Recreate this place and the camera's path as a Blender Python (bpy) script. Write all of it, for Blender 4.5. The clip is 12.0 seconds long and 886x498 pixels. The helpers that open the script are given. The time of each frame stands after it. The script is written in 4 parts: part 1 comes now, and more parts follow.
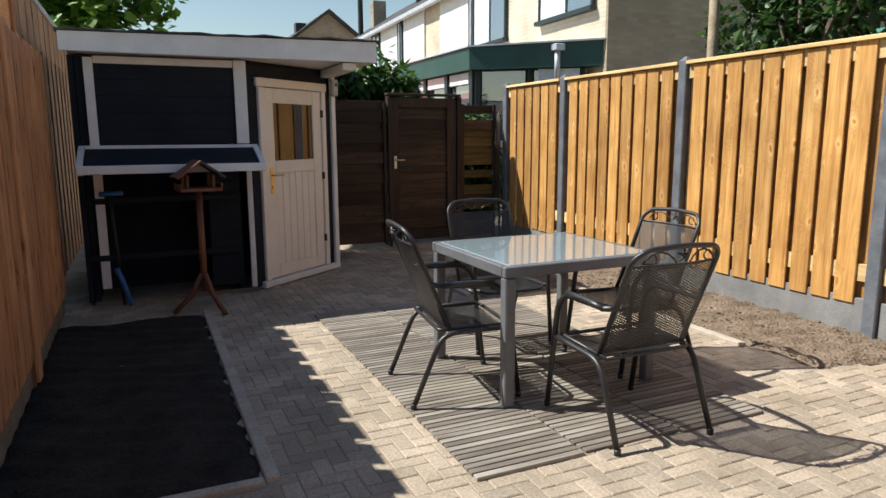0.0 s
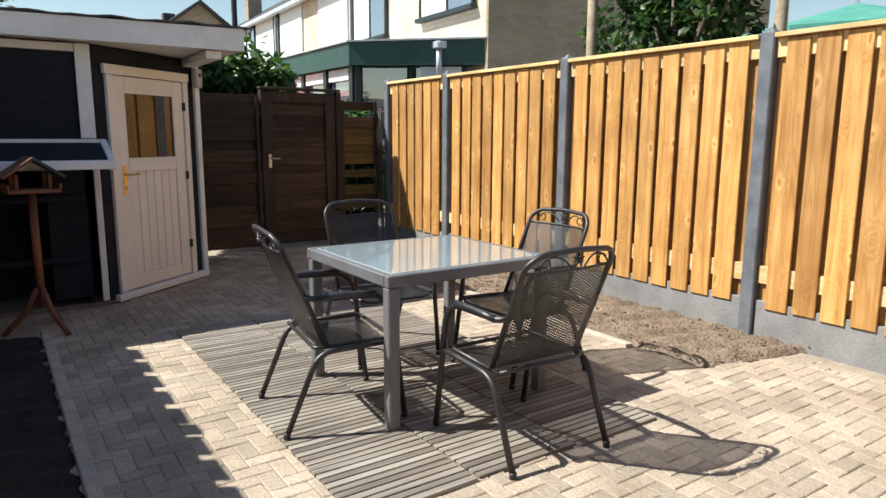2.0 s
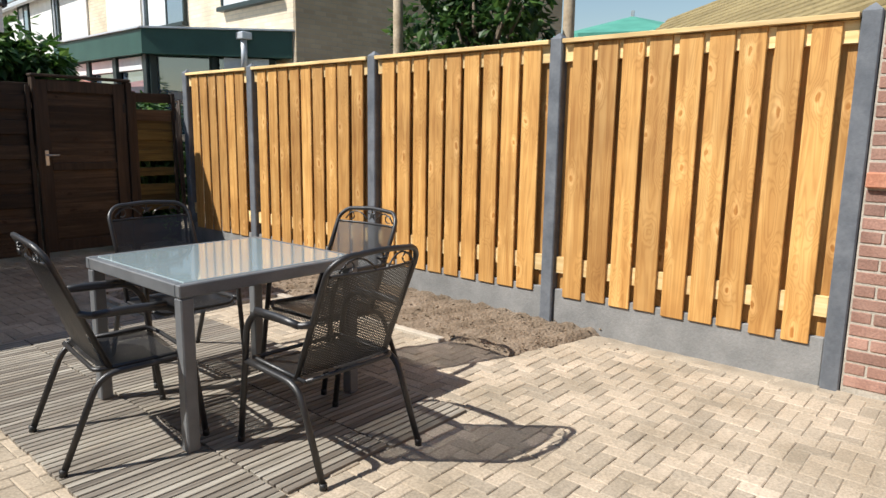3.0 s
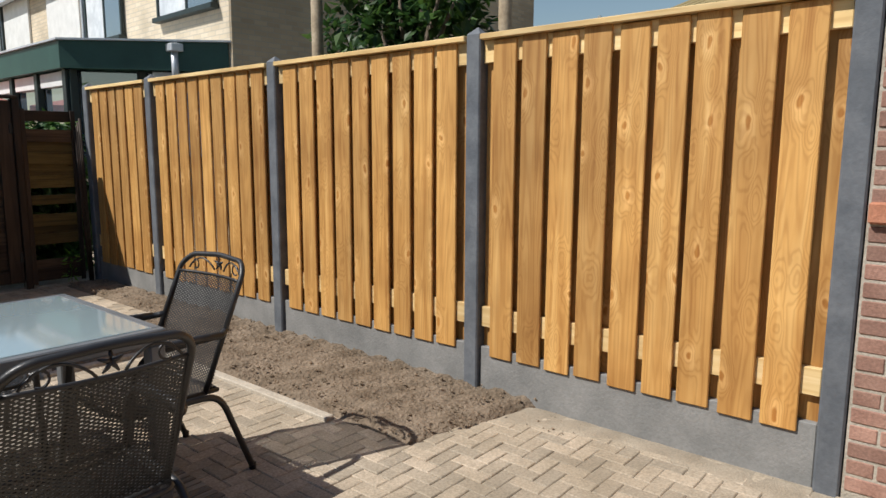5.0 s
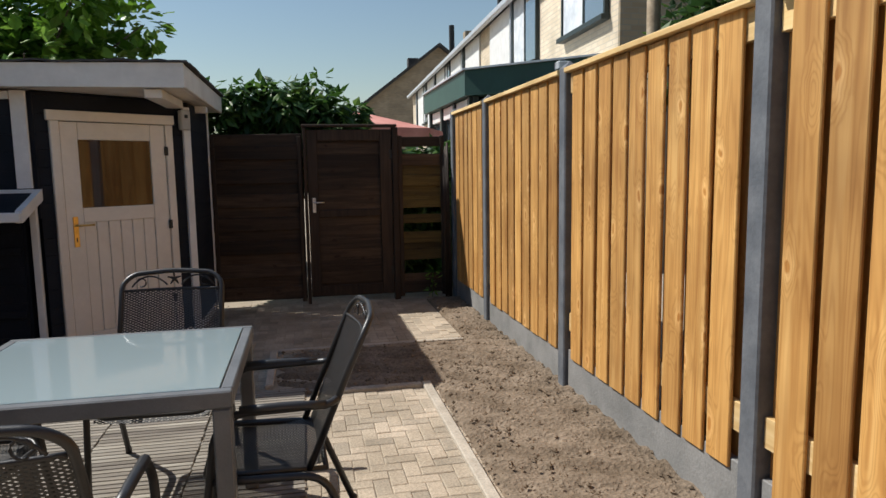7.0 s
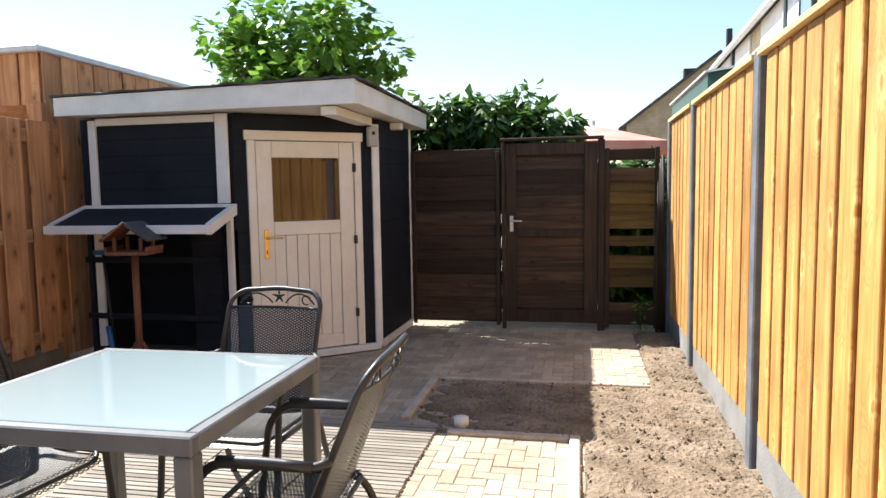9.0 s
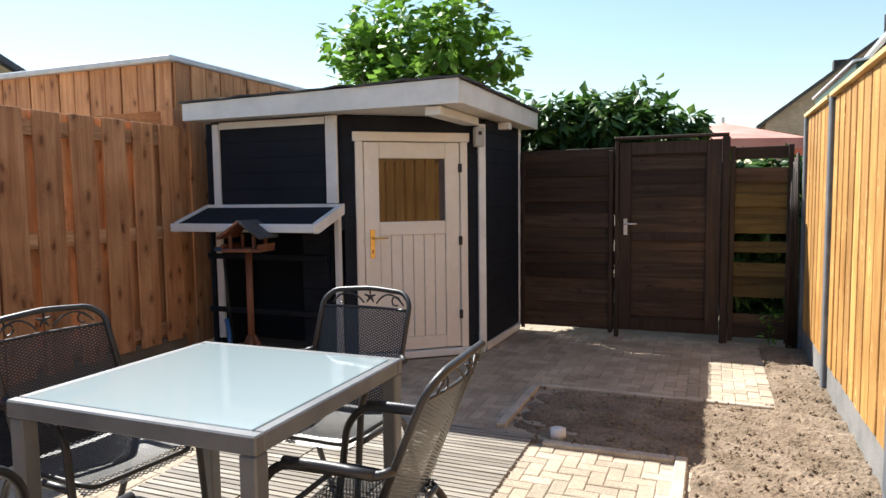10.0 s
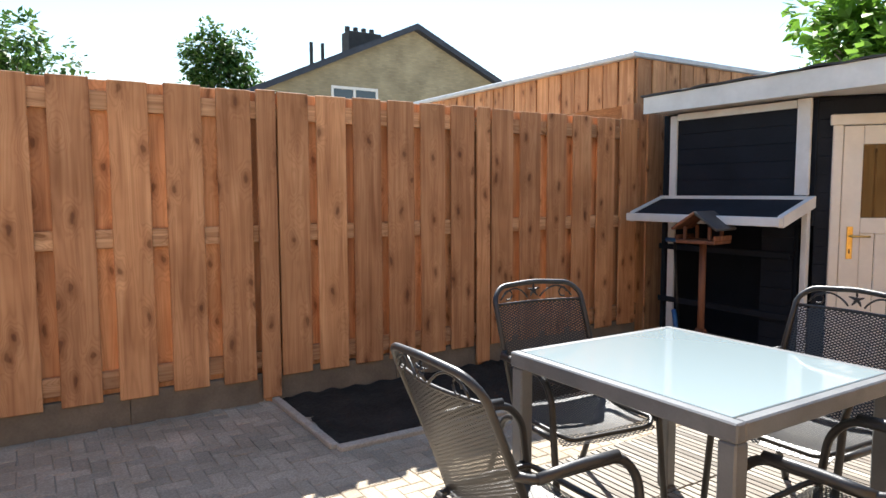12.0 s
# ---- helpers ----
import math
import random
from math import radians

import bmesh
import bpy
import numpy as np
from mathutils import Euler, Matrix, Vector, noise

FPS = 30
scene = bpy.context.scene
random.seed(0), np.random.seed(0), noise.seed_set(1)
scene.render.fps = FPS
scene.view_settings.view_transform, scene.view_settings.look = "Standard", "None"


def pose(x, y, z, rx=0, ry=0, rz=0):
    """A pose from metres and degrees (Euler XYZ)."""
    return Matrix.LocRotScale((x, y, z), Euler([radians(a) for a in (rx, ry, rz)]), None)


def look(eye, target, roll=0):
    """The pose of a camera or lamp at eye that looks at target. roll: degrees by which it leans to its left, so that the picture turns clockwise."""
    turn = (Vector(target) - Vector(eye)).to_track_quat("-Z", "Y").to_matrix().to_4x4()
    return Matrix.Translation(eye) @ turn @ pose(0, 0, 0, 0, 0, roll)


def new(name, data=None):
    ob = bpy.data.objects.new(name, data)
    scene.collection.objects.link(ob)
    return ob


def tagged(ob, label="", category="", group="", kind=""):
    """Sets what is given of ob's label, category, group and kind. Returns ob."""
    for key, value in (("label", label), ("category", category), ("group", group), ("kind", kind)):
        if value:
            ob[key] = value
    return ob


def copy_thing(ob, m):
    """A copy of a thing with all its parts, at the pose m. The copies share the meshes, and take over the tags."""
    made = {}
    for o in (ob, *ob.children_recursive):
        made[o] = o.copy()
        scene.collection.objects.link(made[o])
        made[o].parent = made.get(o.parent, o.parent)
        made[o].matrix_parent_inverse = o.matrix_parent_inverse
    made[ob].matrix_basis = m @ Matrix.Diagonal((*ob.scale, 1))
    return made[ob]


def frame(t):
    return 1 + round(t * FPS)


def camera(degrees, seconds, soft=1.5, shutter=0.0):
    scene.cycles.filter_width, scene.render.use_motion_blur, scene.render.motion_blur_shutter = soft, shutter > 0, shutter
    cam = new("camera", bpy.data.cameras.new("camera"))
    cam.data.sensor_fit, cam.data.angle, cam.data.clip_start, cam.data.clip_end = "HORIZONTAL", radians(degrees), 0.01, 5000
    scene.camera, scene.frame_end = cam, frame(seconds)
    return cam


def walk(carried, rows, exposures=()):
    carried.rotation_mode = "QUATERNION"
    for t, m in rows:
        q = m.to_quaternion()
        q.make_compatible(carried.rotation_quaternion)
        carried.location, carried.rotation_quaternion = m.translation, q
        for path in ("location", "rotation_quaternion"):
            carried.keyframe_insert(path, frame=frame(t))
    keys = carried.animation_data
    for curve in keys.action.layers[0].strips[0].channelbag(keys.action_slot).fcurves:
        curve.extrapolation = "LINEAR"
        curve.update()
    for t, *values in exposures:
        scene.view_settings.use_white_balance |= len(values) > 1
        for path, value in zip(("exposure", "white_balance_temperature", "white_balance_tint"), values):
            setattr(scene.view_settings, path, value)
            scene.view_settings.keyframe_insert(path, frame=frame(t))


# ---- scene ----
cam = camera(67.0, 12.0)
PATH = [
    (0, (0.452, 0.417, 1.391), (1.258, 2.217, 1.057), -0.3),
    (0.5, (0.451, 0.671, 1.351), (1.218, 2.489, 1.022), -0.2),
    (1, (0.491, 0.748, 1.358), (1.254, 2.566, 1.025), -0.2),
    (1.5, (0.563, 0.731, 1.353), (1.396, 2.519, 1.022), -0.1),
    (2, (0.631, 0.701, 1.366), (1.735, 2.335, 1.032), 0.3),
    (2.5, (0.685, 0.709, 1.372), (2.007, 2.171, 1.033), 0.8),
    (3, (0.742, 0.716, 1.372), (2.24, 1.997, 1.033), 0.9),
    (3.5, (0.912, 0.773, 1.37), (2.532, 1.898, 1.039), 1.3),
    (5.5, (2.274, 0.978, 1.408), (3.646, 2.408, 1.138), -0.2),
    (6, (2.668, 1.028, 1.416), (3.801, 2.655, 1.152), -0.2),
    (6.5, (3.02, 1.095, 1.412), (3.881, 2.882, 1.156), -0.4),
    (7, (3.332, 1.13, 1.429), (3.733, 3.075, 1.191), -0.9),
    (9, (4.122, 1.691, 1.396), (3.723, 3.644, 1.225), -0.9),
    (9.5, (4.186, 1.8, 1.404), (3.643, 3.718, 1.233), -0.8),
    (10, (4.227, 1.842, 1.387), (3.482, 3.691, 1.226), -0.7),
    (10.5, (4.246, 1.83, 1.382), (3.22, 3.54, 1.224), -1.0),
    (11, (4.224, 1.786, 1.385), (2.954, 3.323, 1.221), -0.7),
    (11.5, (4.191, 1.728, 1.381), (2.702, 3.053, 1.214), -0.5),
    (12, (4.152, 1.688, 1.365), (2.464, 2.747, 1.195), -0.2),
]

EXPOSURES = [(0.0, 0.58), (1.9, 0.84), (2.5, 0.8), (3.5, 0.37), (5.5, 0.12), (7.0, 0.22), (8.8, 1.48), (9.6, 1.42), (10.5, 1.08), (11.0, 1.18), (12.0, 1.60)]
walk(cam, [(t, look(eye, target, roll)) for t, eye, target, roll in PATH], EXPOSURES)

# ---- light ----
SUN = Vector((0.745, -0.45, -1.0)).normalized()      # the way the sunlight travels
world = bpy.data.worlds.new("sky")
scene.world = world
world.use_nodes = True
wn = world.node_tree
wn.nodes.clear()
sky = wn.nodes.new("ShaderNodeTexSky")
sky.sky_type = 'NISHITA'
sky.sun_disc = False
sky.sun_elevation = math.asin(-SUN.z)
sky.sun_rotation = math.atan2(-SUN.x, -SUN.y)
sky.air_density, sky.dust_density, sky.ozone_density = 1.4, 0.15, 2.2
bg = wn.nodes.new("ShaderNodeBackground")
bg.inputs["Strength"].default_value = 0.075
wo = wn.nodes.new("ShaderNodeOutputWorld")
wn.links.new(sky.outputs[0], bg.inputs[0])
wn.links.new(bg.outputs[0], wo.inputs[0])
sun_data = bpy.data.lights.new("sun", 'SUN')
sun_data.energy, sun_data.angle, sun_data.color = 5.0, radians(0.53), (1.0, 0.97, 0.91)
sun = new("sun", sun_data)
sun.matrix_world = look((0, 0, 30), Vector((0, 0, 30)) + SUN)


# ---- materials ----
def base_mat(name, rough=0.6, metal=0.0, spec=0.5):
    m = bpy.data.materials.new(name)
    m.use_nodes = True
    b = m.node_tree.nodes["Principled BSDF"]
    b.inputs["Roughness"].default_value = rough
    b.inputs["Metallic"].default_value = metal
    b.inputs["Specular IOR Level"].default_value = spec
    return m, m.node_tree.nodes, m.node_tree.links, b


def ramp(nodes, stops):
    r = nodes.new("ShaderNodeValToRGB")
    while len(r.color_ramp.elements) < len(stops):
        r.color_ramp.elements.new(0.5)
    for e, (p, c) in zip(r.color_ramp.elements, stops):
        e.position, e.color = p, (*c, 1)
    return r


def mul(nodes, links, a, b, fac=1.0, mode='MULTIPLY'):
    x = nodes.new("ShaderNodeMixRGB")
    x.blend_type = mode
    x.inputs[0].default_value = fac
    links.new(a, x.inputs[1])
    links.new(b, x.inputs[2])
    return x.outputs[0]


def surf(name, c1, c2, scale=6.0, fine=60.0, rough=0.7, metal=0.0, bump=0.2, spec=0.5, dist=0.01, rand=None, spread=0.25, gc=0.24):
    """A mottled surface: broad stains, fine grain, relief; rand 'object' or 'island' varies pieces."""
    m, n, l, b = base_mat(name, rough, metal, spec)
    tc = n.new("ShaderNodeTexCoord")
    geo = n.new("ShaderNodeNewGeometry")
    n1, n2 = n.new("ShaderNodeTexNoise"), n.new("ShaderNodeTexNoise")
    n1.inputs["Scale"].default_value, n1.inputs["Detail"].default_value = scale, 6
    n2.inputs["Scale"].default_value, n2.inputs["Detail"].default_value = fine, 4
    l.new(geo.outputs["Position"], n1.inputs["Vector"])
    l.new(geo.outputs["Position"], n2.inputs["Vector"])
    r1 = ramp(n, [(0.3, c1), (0.7, c2)])
    l.new(n1.outputs[0], r1.inputs[0])
    r2 = ramp(n, [(0.25, (1 - gc,) * 3), (0.75, (1 + gc * 0.8,) * 3)])
    l.new(n2.outputs[0], r2.inputs[0])
    col = mul(n, l, r1.outputs[0], r2.outputs[0])
    if rand:
        src = n.new("ShaderNodeObjectInfo").outputs["Random"] if rand == 'object' else geo.outputs["Random Per Island"]
        r3 = ramp(n, [(0.0, (1 - spread,) * 3), (0.5, (1.0, 0.98, 0.96)), (1.0, (1 + spread, 1 + spread * 0.85, 1 + spread * 0.8))])
        l.new(src, r3.inputs[0])
        col = mul(n, l, col, r3.outputs[0])
    l.new(col, b.inputs["Base Color"])
    bp = n.new("ShaderNodeBump")
    bp.inputs["Strength"].default_value, bp.inputs["Distance"].default_value = bump, dist
    l.new(n2.outputs[0], bp.inputs["Height"])
    l.new(bp.outputs[0], b.inputs["Normal"])
    return m


def wood(name, dark, mid, light, axis='Z', rough=0.65, grain=1.0, knots=True, spread=0.18, spec=0.35, knot=(0.5, 0.4, 0.32), halo=(0.9, 0.87, 0.82), figure=0.7, knotty=0.45):
    """Sawn wood with stretched grain along the axis, darker streaks and knots; every board differs."""
    m, n, l, b = base_mat(name, rough, 0, spec)
    tc = n.new("ShaderNodeTexCoord")
    info = n.new("ShaderNodeObjectInfo")
    off = n.new("ShaderNodeVectorMath")
    off.operation = 'MULTIPLY_ADD'
    com = n.new("ShaderNodeCombineXYZ")
    for k in range(3):
        l.new(info.outputs["Random"], com.inputs[k])
    l.new(com.outputs[0], off.inputs[0])
    off.inputs[1].default_value = (37.0, 23.0, 51.0)
    l.new(tc.outputs["Object"], off.inputs[2])
    mp = n.new("ShaderNodeMapping")
    s = {'Z': (28, 28, 1.6), 'X': (1.6, 28, 28), 'Y': (28, 1.6, 28)}[axis]
    mp.inputs["Scale"].default_value = [q * grain for q in s]
    l.new(off.outputs[0], mp.inputs["Vector"])
    n1 = n.new("ShaderNodeTexNoise")
    n1.inputs["Scale"].default_value, n1.inputs["Detail"].default_value, n1.inputs["Distortion"].default_value = 1.0, 7, 0.6
    l.new(mp.outputs[0], n1.inputs["Vector"])
    r1 = ramp(n, [(0.28, dark), (0.5, mid), (0.72, light)])
    l.new(n1.outputs[0], r1.inputs[0])
    col = r1.outputs[0]
    n2 = n.new("ShaderNodeTexNoise")
    n2.inputs["Scale"].default_value, n2.inputs["Detail"].default_value = 2.2, 3
    l.new(off.outputs[0], n2.inputs["Vector"])
    r2 = ramp(n, [(0.3, (0.78, 0.74, 0.7)), (0.7, (1.12, 1.12, 1.12))])
    l.new(n2.outputs[0], r2.inputs[0])
    col = mul(n, l, col, r2.outputs[0])
    if knots:
        # position on the board face: across, along
        sep, com2 = n.new("ShaderNodeSeparateXYZ"), n.new("ShaderNodeCombineXYZ")
        l.new(off.outputs[0], sep.inputs[0])
        across, along = {'Z': (0, 2), 'X': (2, 0), 'Y': (2, 1)}[axis]
        add = n.new("ShaderNodeMath")
        other = 1 if axis != 'Y' else 0
        l.new(sep.outputs[across], add.inputs[0])
        l.new(sep.outputs[other], add.inputs[1])
        l.new(add.outputs[0], com2.inputs[0])
        l.new(sep.outputs[along], com2.inputs[1])
        mk = n.new("ShaderNodeMapping")
        mk.inputs["Scale"].default_value = (5.5, 2.6, 1)
        l.new(com2.outputs[0], mk.inputs["Vector"])
        warp = n.new("ShaderNodeVectorMath")
        warp.operation = 'MULTIPLY_ADD'
        warp.inputs[1].default_value = (0.26, 0.30, 0)
        wn_ = n.new("ShaderNodeTexNoise")
        wn_.inputs["Scale"].default_value = 9.0
        l.new(com2.outputs[0], wn_.inputs["Vector"])
        l.new(wn_.outputs["Color"], warp.inputs[0])
        l.new(mk.outputs[0], warp.inputs[2])
        v = n.new("ShaderNodeTexVoronoi")
        v.voronoi_dimensions = '2D'
        v.inputs["Scale"].default_value = 1.0
        l.new(warp.outputs[0], v.inputs["Vector"])
        swell = n.new("ShaderNodeMapRange")
        swell.interpolation_type = 'SMOOTHSTEP'
        for k, q in ((1, 0.0), (2, 0.42), (3, 1.0), (4, 0.0)):
            swell.inputs[k].default_value = q
        l.new(v.outputs["Distance"], swell.inputs[0])
        # yearly rings: contour lines of a slow field, bulging round the knots
        ms = n.new("ShaderNodeMapping")
        ms.inputs["Scale"].default_value = (10.0, 0.5, 1)
        l.new(com2.outputs[0], ms.inputs["Vector"])
        nf = n.new("ShaderNodeTexNoise")
        nf.inputs["Scale"].default_value, nf.inputs["Detail"].default_value = 1.0, 1.5
        l.new(ms.outputs[0], nf.inputs["Vector"])
        f1 = n.new("ShaderNodeMath")
        f1.operation = 'MULTIPLY'
        f1.inputs[1].default_value = 85.0
        l.new(nf.outputs[0], f1.inputs[0])
        f2 = n.new("ShaderNodeMath")
        f2.operation = 'MULTIPLY_ADD'
        f2.inputs[1].default_value = 22.0
        l.new(swell.outputs[0], f2.inputs[0])
        l.new(f1.outputs[0], f2.inputs[2])
        f3 = n.new("ShaderNodeMath")
        f3.operation = 'SINE'
        l.new(f2.outputs[0], f3.inputs[0])
        rw = ramp(n, [(0.0, (1.07, 1.08, 1.09)), (0.55, (1.0, 1.0, 1.0)), (1.0, (0.80, 0.73, 0.66))])
        mr = n.new("ShaderNodeMapRange")
        mr.inputs[1].default_value, mr.inputs[2].default_value = -1.0, 1.0
        l.new(f3.outputs[0], mr.inputs[0])
        l.new(mr.outputs[0], rw.inputs[0])
        col = mul(n, l, col, rw.outputs[0], figure)
        rk = ramp(n, [(0.0, knot), (0.05, knot), (0.085, halo), (0.22, (1, 1, 1))])
        l.new(v.outputs["Distance"], rk.inputs[0])
        # only some of the cells carry a knot
        pick = n.new("ShaderNodeMath")
        pick.operation = 'LESS_THAN'
        pick.inputs[1].default_value = knotty
        sc = n.new("ShaderNodeSeparateColor")
        l.new(v.outputs["Color"], sc.inputs[0])
        l.new(sc.outputs[0], pick.inputs[0])
        mx = n.new("ShaderNodeMixRGB")
        mx.blend_type = 'MULTIPLY'
        l.new(pick.outputs[0], mx.inputs[0])
        l.new(col, mx.inputs[1])
        l.new(rk.outputs[0], mx.inputs[2])
        col = mx.outputs[0]
    r3 = ramp(n, [(0.0, (1 - spread, 1 - spread * 1.1, 1 - spread * 1.2)), (1.0, (1 + spread, 1 + spread, 1 + spread * 0.8))])
    l.new(info.outputs["Random"], r3.inputs[0])
    col = mul(n, l, col, r3.outputs[0])
    l.new(col, b.inputs["Base Color"])
    bp = n.new("ShaderNodeBump")
    bp.inputs["Strength"].default_value, bp.inputs["Distance"].default_value = 0.35, 0.004
    l.new(n1.outputs[0], bp.inputs["Height"])
    l.new(bp.outputs[0], b.inputs["Normal"])
    return m


def brickwork(name, c1, c2, mortar, axis):
    """Brickwork for far walls; axis 'x' for a wall that faces along x."""
    m, n, l, b = base_mat(name, 0.85, 0, 0.2)
    geo = n.new("ShaderNodeNewGeometry")
    sep, com = n.new("ShaderNodeSeparateXYZ"), n.new("ShaderNodeCombineXYZ")
    l.new(geo.outputs["Position"], sep.inputs[0])
    l.new(sep.outputs[1 if axis == 'x' else 0], com.inputs[0])
    l.new(sep.outputs[2], com.inputs[1])
    t = n.new("ShaderNodeTexBrick")
    l.new(com.outputs[0], t.inputs["Vector"])
    t.inputs["Scale"].default_value = 1.0
    t.inputs["Brick Width"].default_value, t.inputs["Row Height"].default_value = 0.22, 0.075
    t.inputs["Mortar Size"].default_value = 0.008
    t.inputs["Color1"].default_value, t.inputs["Color2"].default_value, t.inputs["Mortar"].default_value = (*c1, 1), (*c2, 1), (*mortar, 1)
    nz = n.new("ShaderNodeTexNoise")
    nz.inputs["Scale"].default_value = 1.3
    l.new(geo.outputs["Position"], nz.inputs["Vector"])
    r = ramp(n, [(0.3, (0.82, 0.82, 0.82)), (0.7, (1.12, 1.12, 1.12))])
    l.new(nz.outputs[0], r.inputs[0])
    l.new(mul(n, l, t.outputs["Color"], r.outputs[0]), b.inputs["Base Color"])
    bp = n.new("ShaderNodeBump")
    bp.inputs["Strength"].default_value, bp.inputs["Distance"].default_value = 0.5, 0.006
    bp.invert = True
    l.new(t.outputs["Fac"], bp.inputs["Height"])
    l.new(bp.outputs[0], b.inputs["Normal"])
    return m


def leafmat(name, c1, c2, c3):
    m, n, l, b = base_mat(name, 0.45, 0, 0.4)
    geo = n.new("ShaderNodeNewGeometry")
    r = ramp(n, [(0.0, c1), (0.6, c2), (1.0, c3)])
    l.new(geo.outputs["Random Per Island"], r.inputs[0])
    l.new(r.outputs[0], b.inputs["Base Color"])
    tr = n.new("ShaderNodeBsdfTranslucent")
    l.new(mul(n, l, r.outputs[0], r.outputs[0], 0.0), tr.inputs[0])
    mx = n.new("ShaderNodeMixShader")
    mx.inputs[0].default_value = 0.4
    l.new(b.outputs[0], mx.inputs[1])
    l.new(tr.outputs[0], mx.inputs[2])
    l.new(mx.outputs[0], n["Material Output"].inputs[0])
    return m


M_FENCE = wood("new_fence_wood", (0.38, 0.182, 0.050), (0.50, 0.270, 0.084), (0.58, 0.345, 0.125), grain=0.8, spread=0.22, knot=(0.86, 0.72, 0.55), halo=(1.32, 1.45, 1.75), figure=0.6)
M_RAIL = wood("pale_rail_wood", (0.58, 0.38, 0.16), (0.72, 0.52, 0.25), (0.82, 0.64, 0.36), 'Y', knots=False)
M_DOUG = wood("douglas_boards", (0.37, 0.168, 0.078), (0.52, 0.265, 0.130), (0.62, 0.35, 0.185), grain=0.7, spread=0.16, knot=(0.42, 0.36, 0.32), halo=(0.72, 0.66, 0.62), figure=0.45, knotty=0.8)
M_DOUGH = wood("douglas_rail", (0.36, 0.19, 0.10), (0.50, 0.29, 0.16), (0.62, 0.38, 0.22), 'Y')
M_DARKW = wood("stained_dark_planks", (0.026, 0.017, 0.012), (0.052, 0.033, 0.022), (0.085, 0.054, 0.036), 'X', spread=0.55)
M_DARKV = wood("stained_dark_frame", (0.022, 0.014, 0.010), (0.040, 0.025, 0.017), (0.06, 0.037, 0.025), 'Z', knots=False)
M_MOSSY = wood("mossy_planks", (0.05, 0.036, 0.012), (0.10, 0.072, 0.020), (0.15, 0.11, 0.034), 'X', spread=0.3)
M_SLAT = wood("weathered_slats", (0.145, 0.130, 0.112), (0.235, 0.215, 0.19), (0.34, 0.315, 0.28), 'X', knots=False, spread=0.3)
M_BIRD = wood("bird_table_wood", (0.10, 0.04, 0.025), (0.16, 0.065, 0.035), (0.24, 0.10, 0.055), 'Z', knots=False)
M_CONC = surf("concrete", (0.17, 0.17, 0.165), (0.26, 0.255, 0.245), 4, 70, 0.85, bump=0.3, gc=0.12)
M_POST = surf("anthracite_concrete", (0.085, 0.095, 0.11), (0.15, 0.16, 0.175), 7, 50, 0.75, bump=0.2, gc=0.12)
M_CONCB = surf("brownish_concrete", (0.14, 0.115, 0.085), (0.22, 0.18, 0.135), 5, 60, 0.9, bump=0.3, gc=0.12)
M_KERB = surf("kerb_concrete", (0.36, 0.31, 0.25), (0.5, 0.44, 0.36), 6, 80, 0.9, bump=0.3)
M_PAVE_O = surf("paver", (0.29, 0.24, 0.175), (0.44, 0.37, 0.285), 2.4, 90, 0.9, bump=0.5, dist=0.004, rand='object', spread=0.18, gc=0.32)
M_PAVE_I = surf("paver_joined", (0.29, 0.24, 0.175), (0.44, 0.37, 0.285), 2.4, 90, 0.9, bump=0.5, dist=0.004, rand='island', spread=0.18, gc=0.32)
M_SAND = surf("joint_sand", (0.28, 0.23, 0.17), (0.40, 0.335, 0.255), 5, 120, 0.95, bump=0.5)
M_SOIL = surf("dry_soil", (0.15, 0.112, 0.078), (0.27, 0.21, 0.155), 4, 45, 0.97, bump=1.0, spec=0.1, dist=0.02, gc=0.36)
M_SOILD = surf("dark_soil", (0.028, 0.024, 0.020), (0.050, 0.042, 0.035), 4, 45, 0.97, bump=0.9, spec=0.1, dist=0.02)
M_CLOD = surf("soil_clods", (0.15, 0.112, 0.078), (0.28, 0.22, 0.16), 9, 60, 0.97, bump=0.6, spec=0.1, rand='island')
M_BRICK = surf("red_brick", (0.24, 0.13, 0.098), (0.36, 0.215, 0.165), 7, 80, 0.85, bump=0.5, dist=0.006, rand='object', spread=0.22)
M_LOOSE = surf("orange_brick", (0.40, 0.16, 0.09), (0.52, 0.25, 0.16), 9, 80, 0.85, bump=0.5, dist=0.006)
M_MORTAR = surf("mortar", (0.36, 0.32, 0.26), (0.48, 0.43, 0.36), 6, 90, 0.95, bump=0.4)
M_WHITE = surf("white_paint", (0.66, 0.66, 0.65), (0.78, 0.78, 0.77), 5, 30, 0.5, bump=0.08, gc=0.035)
M_CREAM = surf("cream_paint", (0.74, 0.68, 0.59), (0.83, 0.77, 0.69), 3, 25, 0.5, bump=0.06, gc=0.035)
M_NAVY = surf("dark_navy_stain", (0.007, 0.0095, 0.015), (0.013, 0.0165, 0.025), 4, 50, 0.75, bump=0.2, spec=0.25, gc=0.08)
M_FELT = surf("roofing_felt", (0.045, 0.046, 0.05), (0.085, 0.085, 0.09), 5, 120, 0.9, bump=0.6)
M_METAL = surf("charcoal_steel", (0.016, 0.0155, 0.016), (0.026, 0.025, 0.025), 12, 200, 0.42, 0.0, bump=0.1, spec=0.6, gc=0.08)
M_TABLE = surf("grey_powder_coat", (0.115, 0.12, 0.125), (0.16, 0.165, 0.17), 9, 150, 0.42, 0.0, bump=0.08, spec=0.6, gc=0.08)
M_BRASS = surf("brass", (0.62, 0.42, 0.13), (0.75, 0.55, 0.2), 20, 90, 0.3, 1.0, bump=0.05)
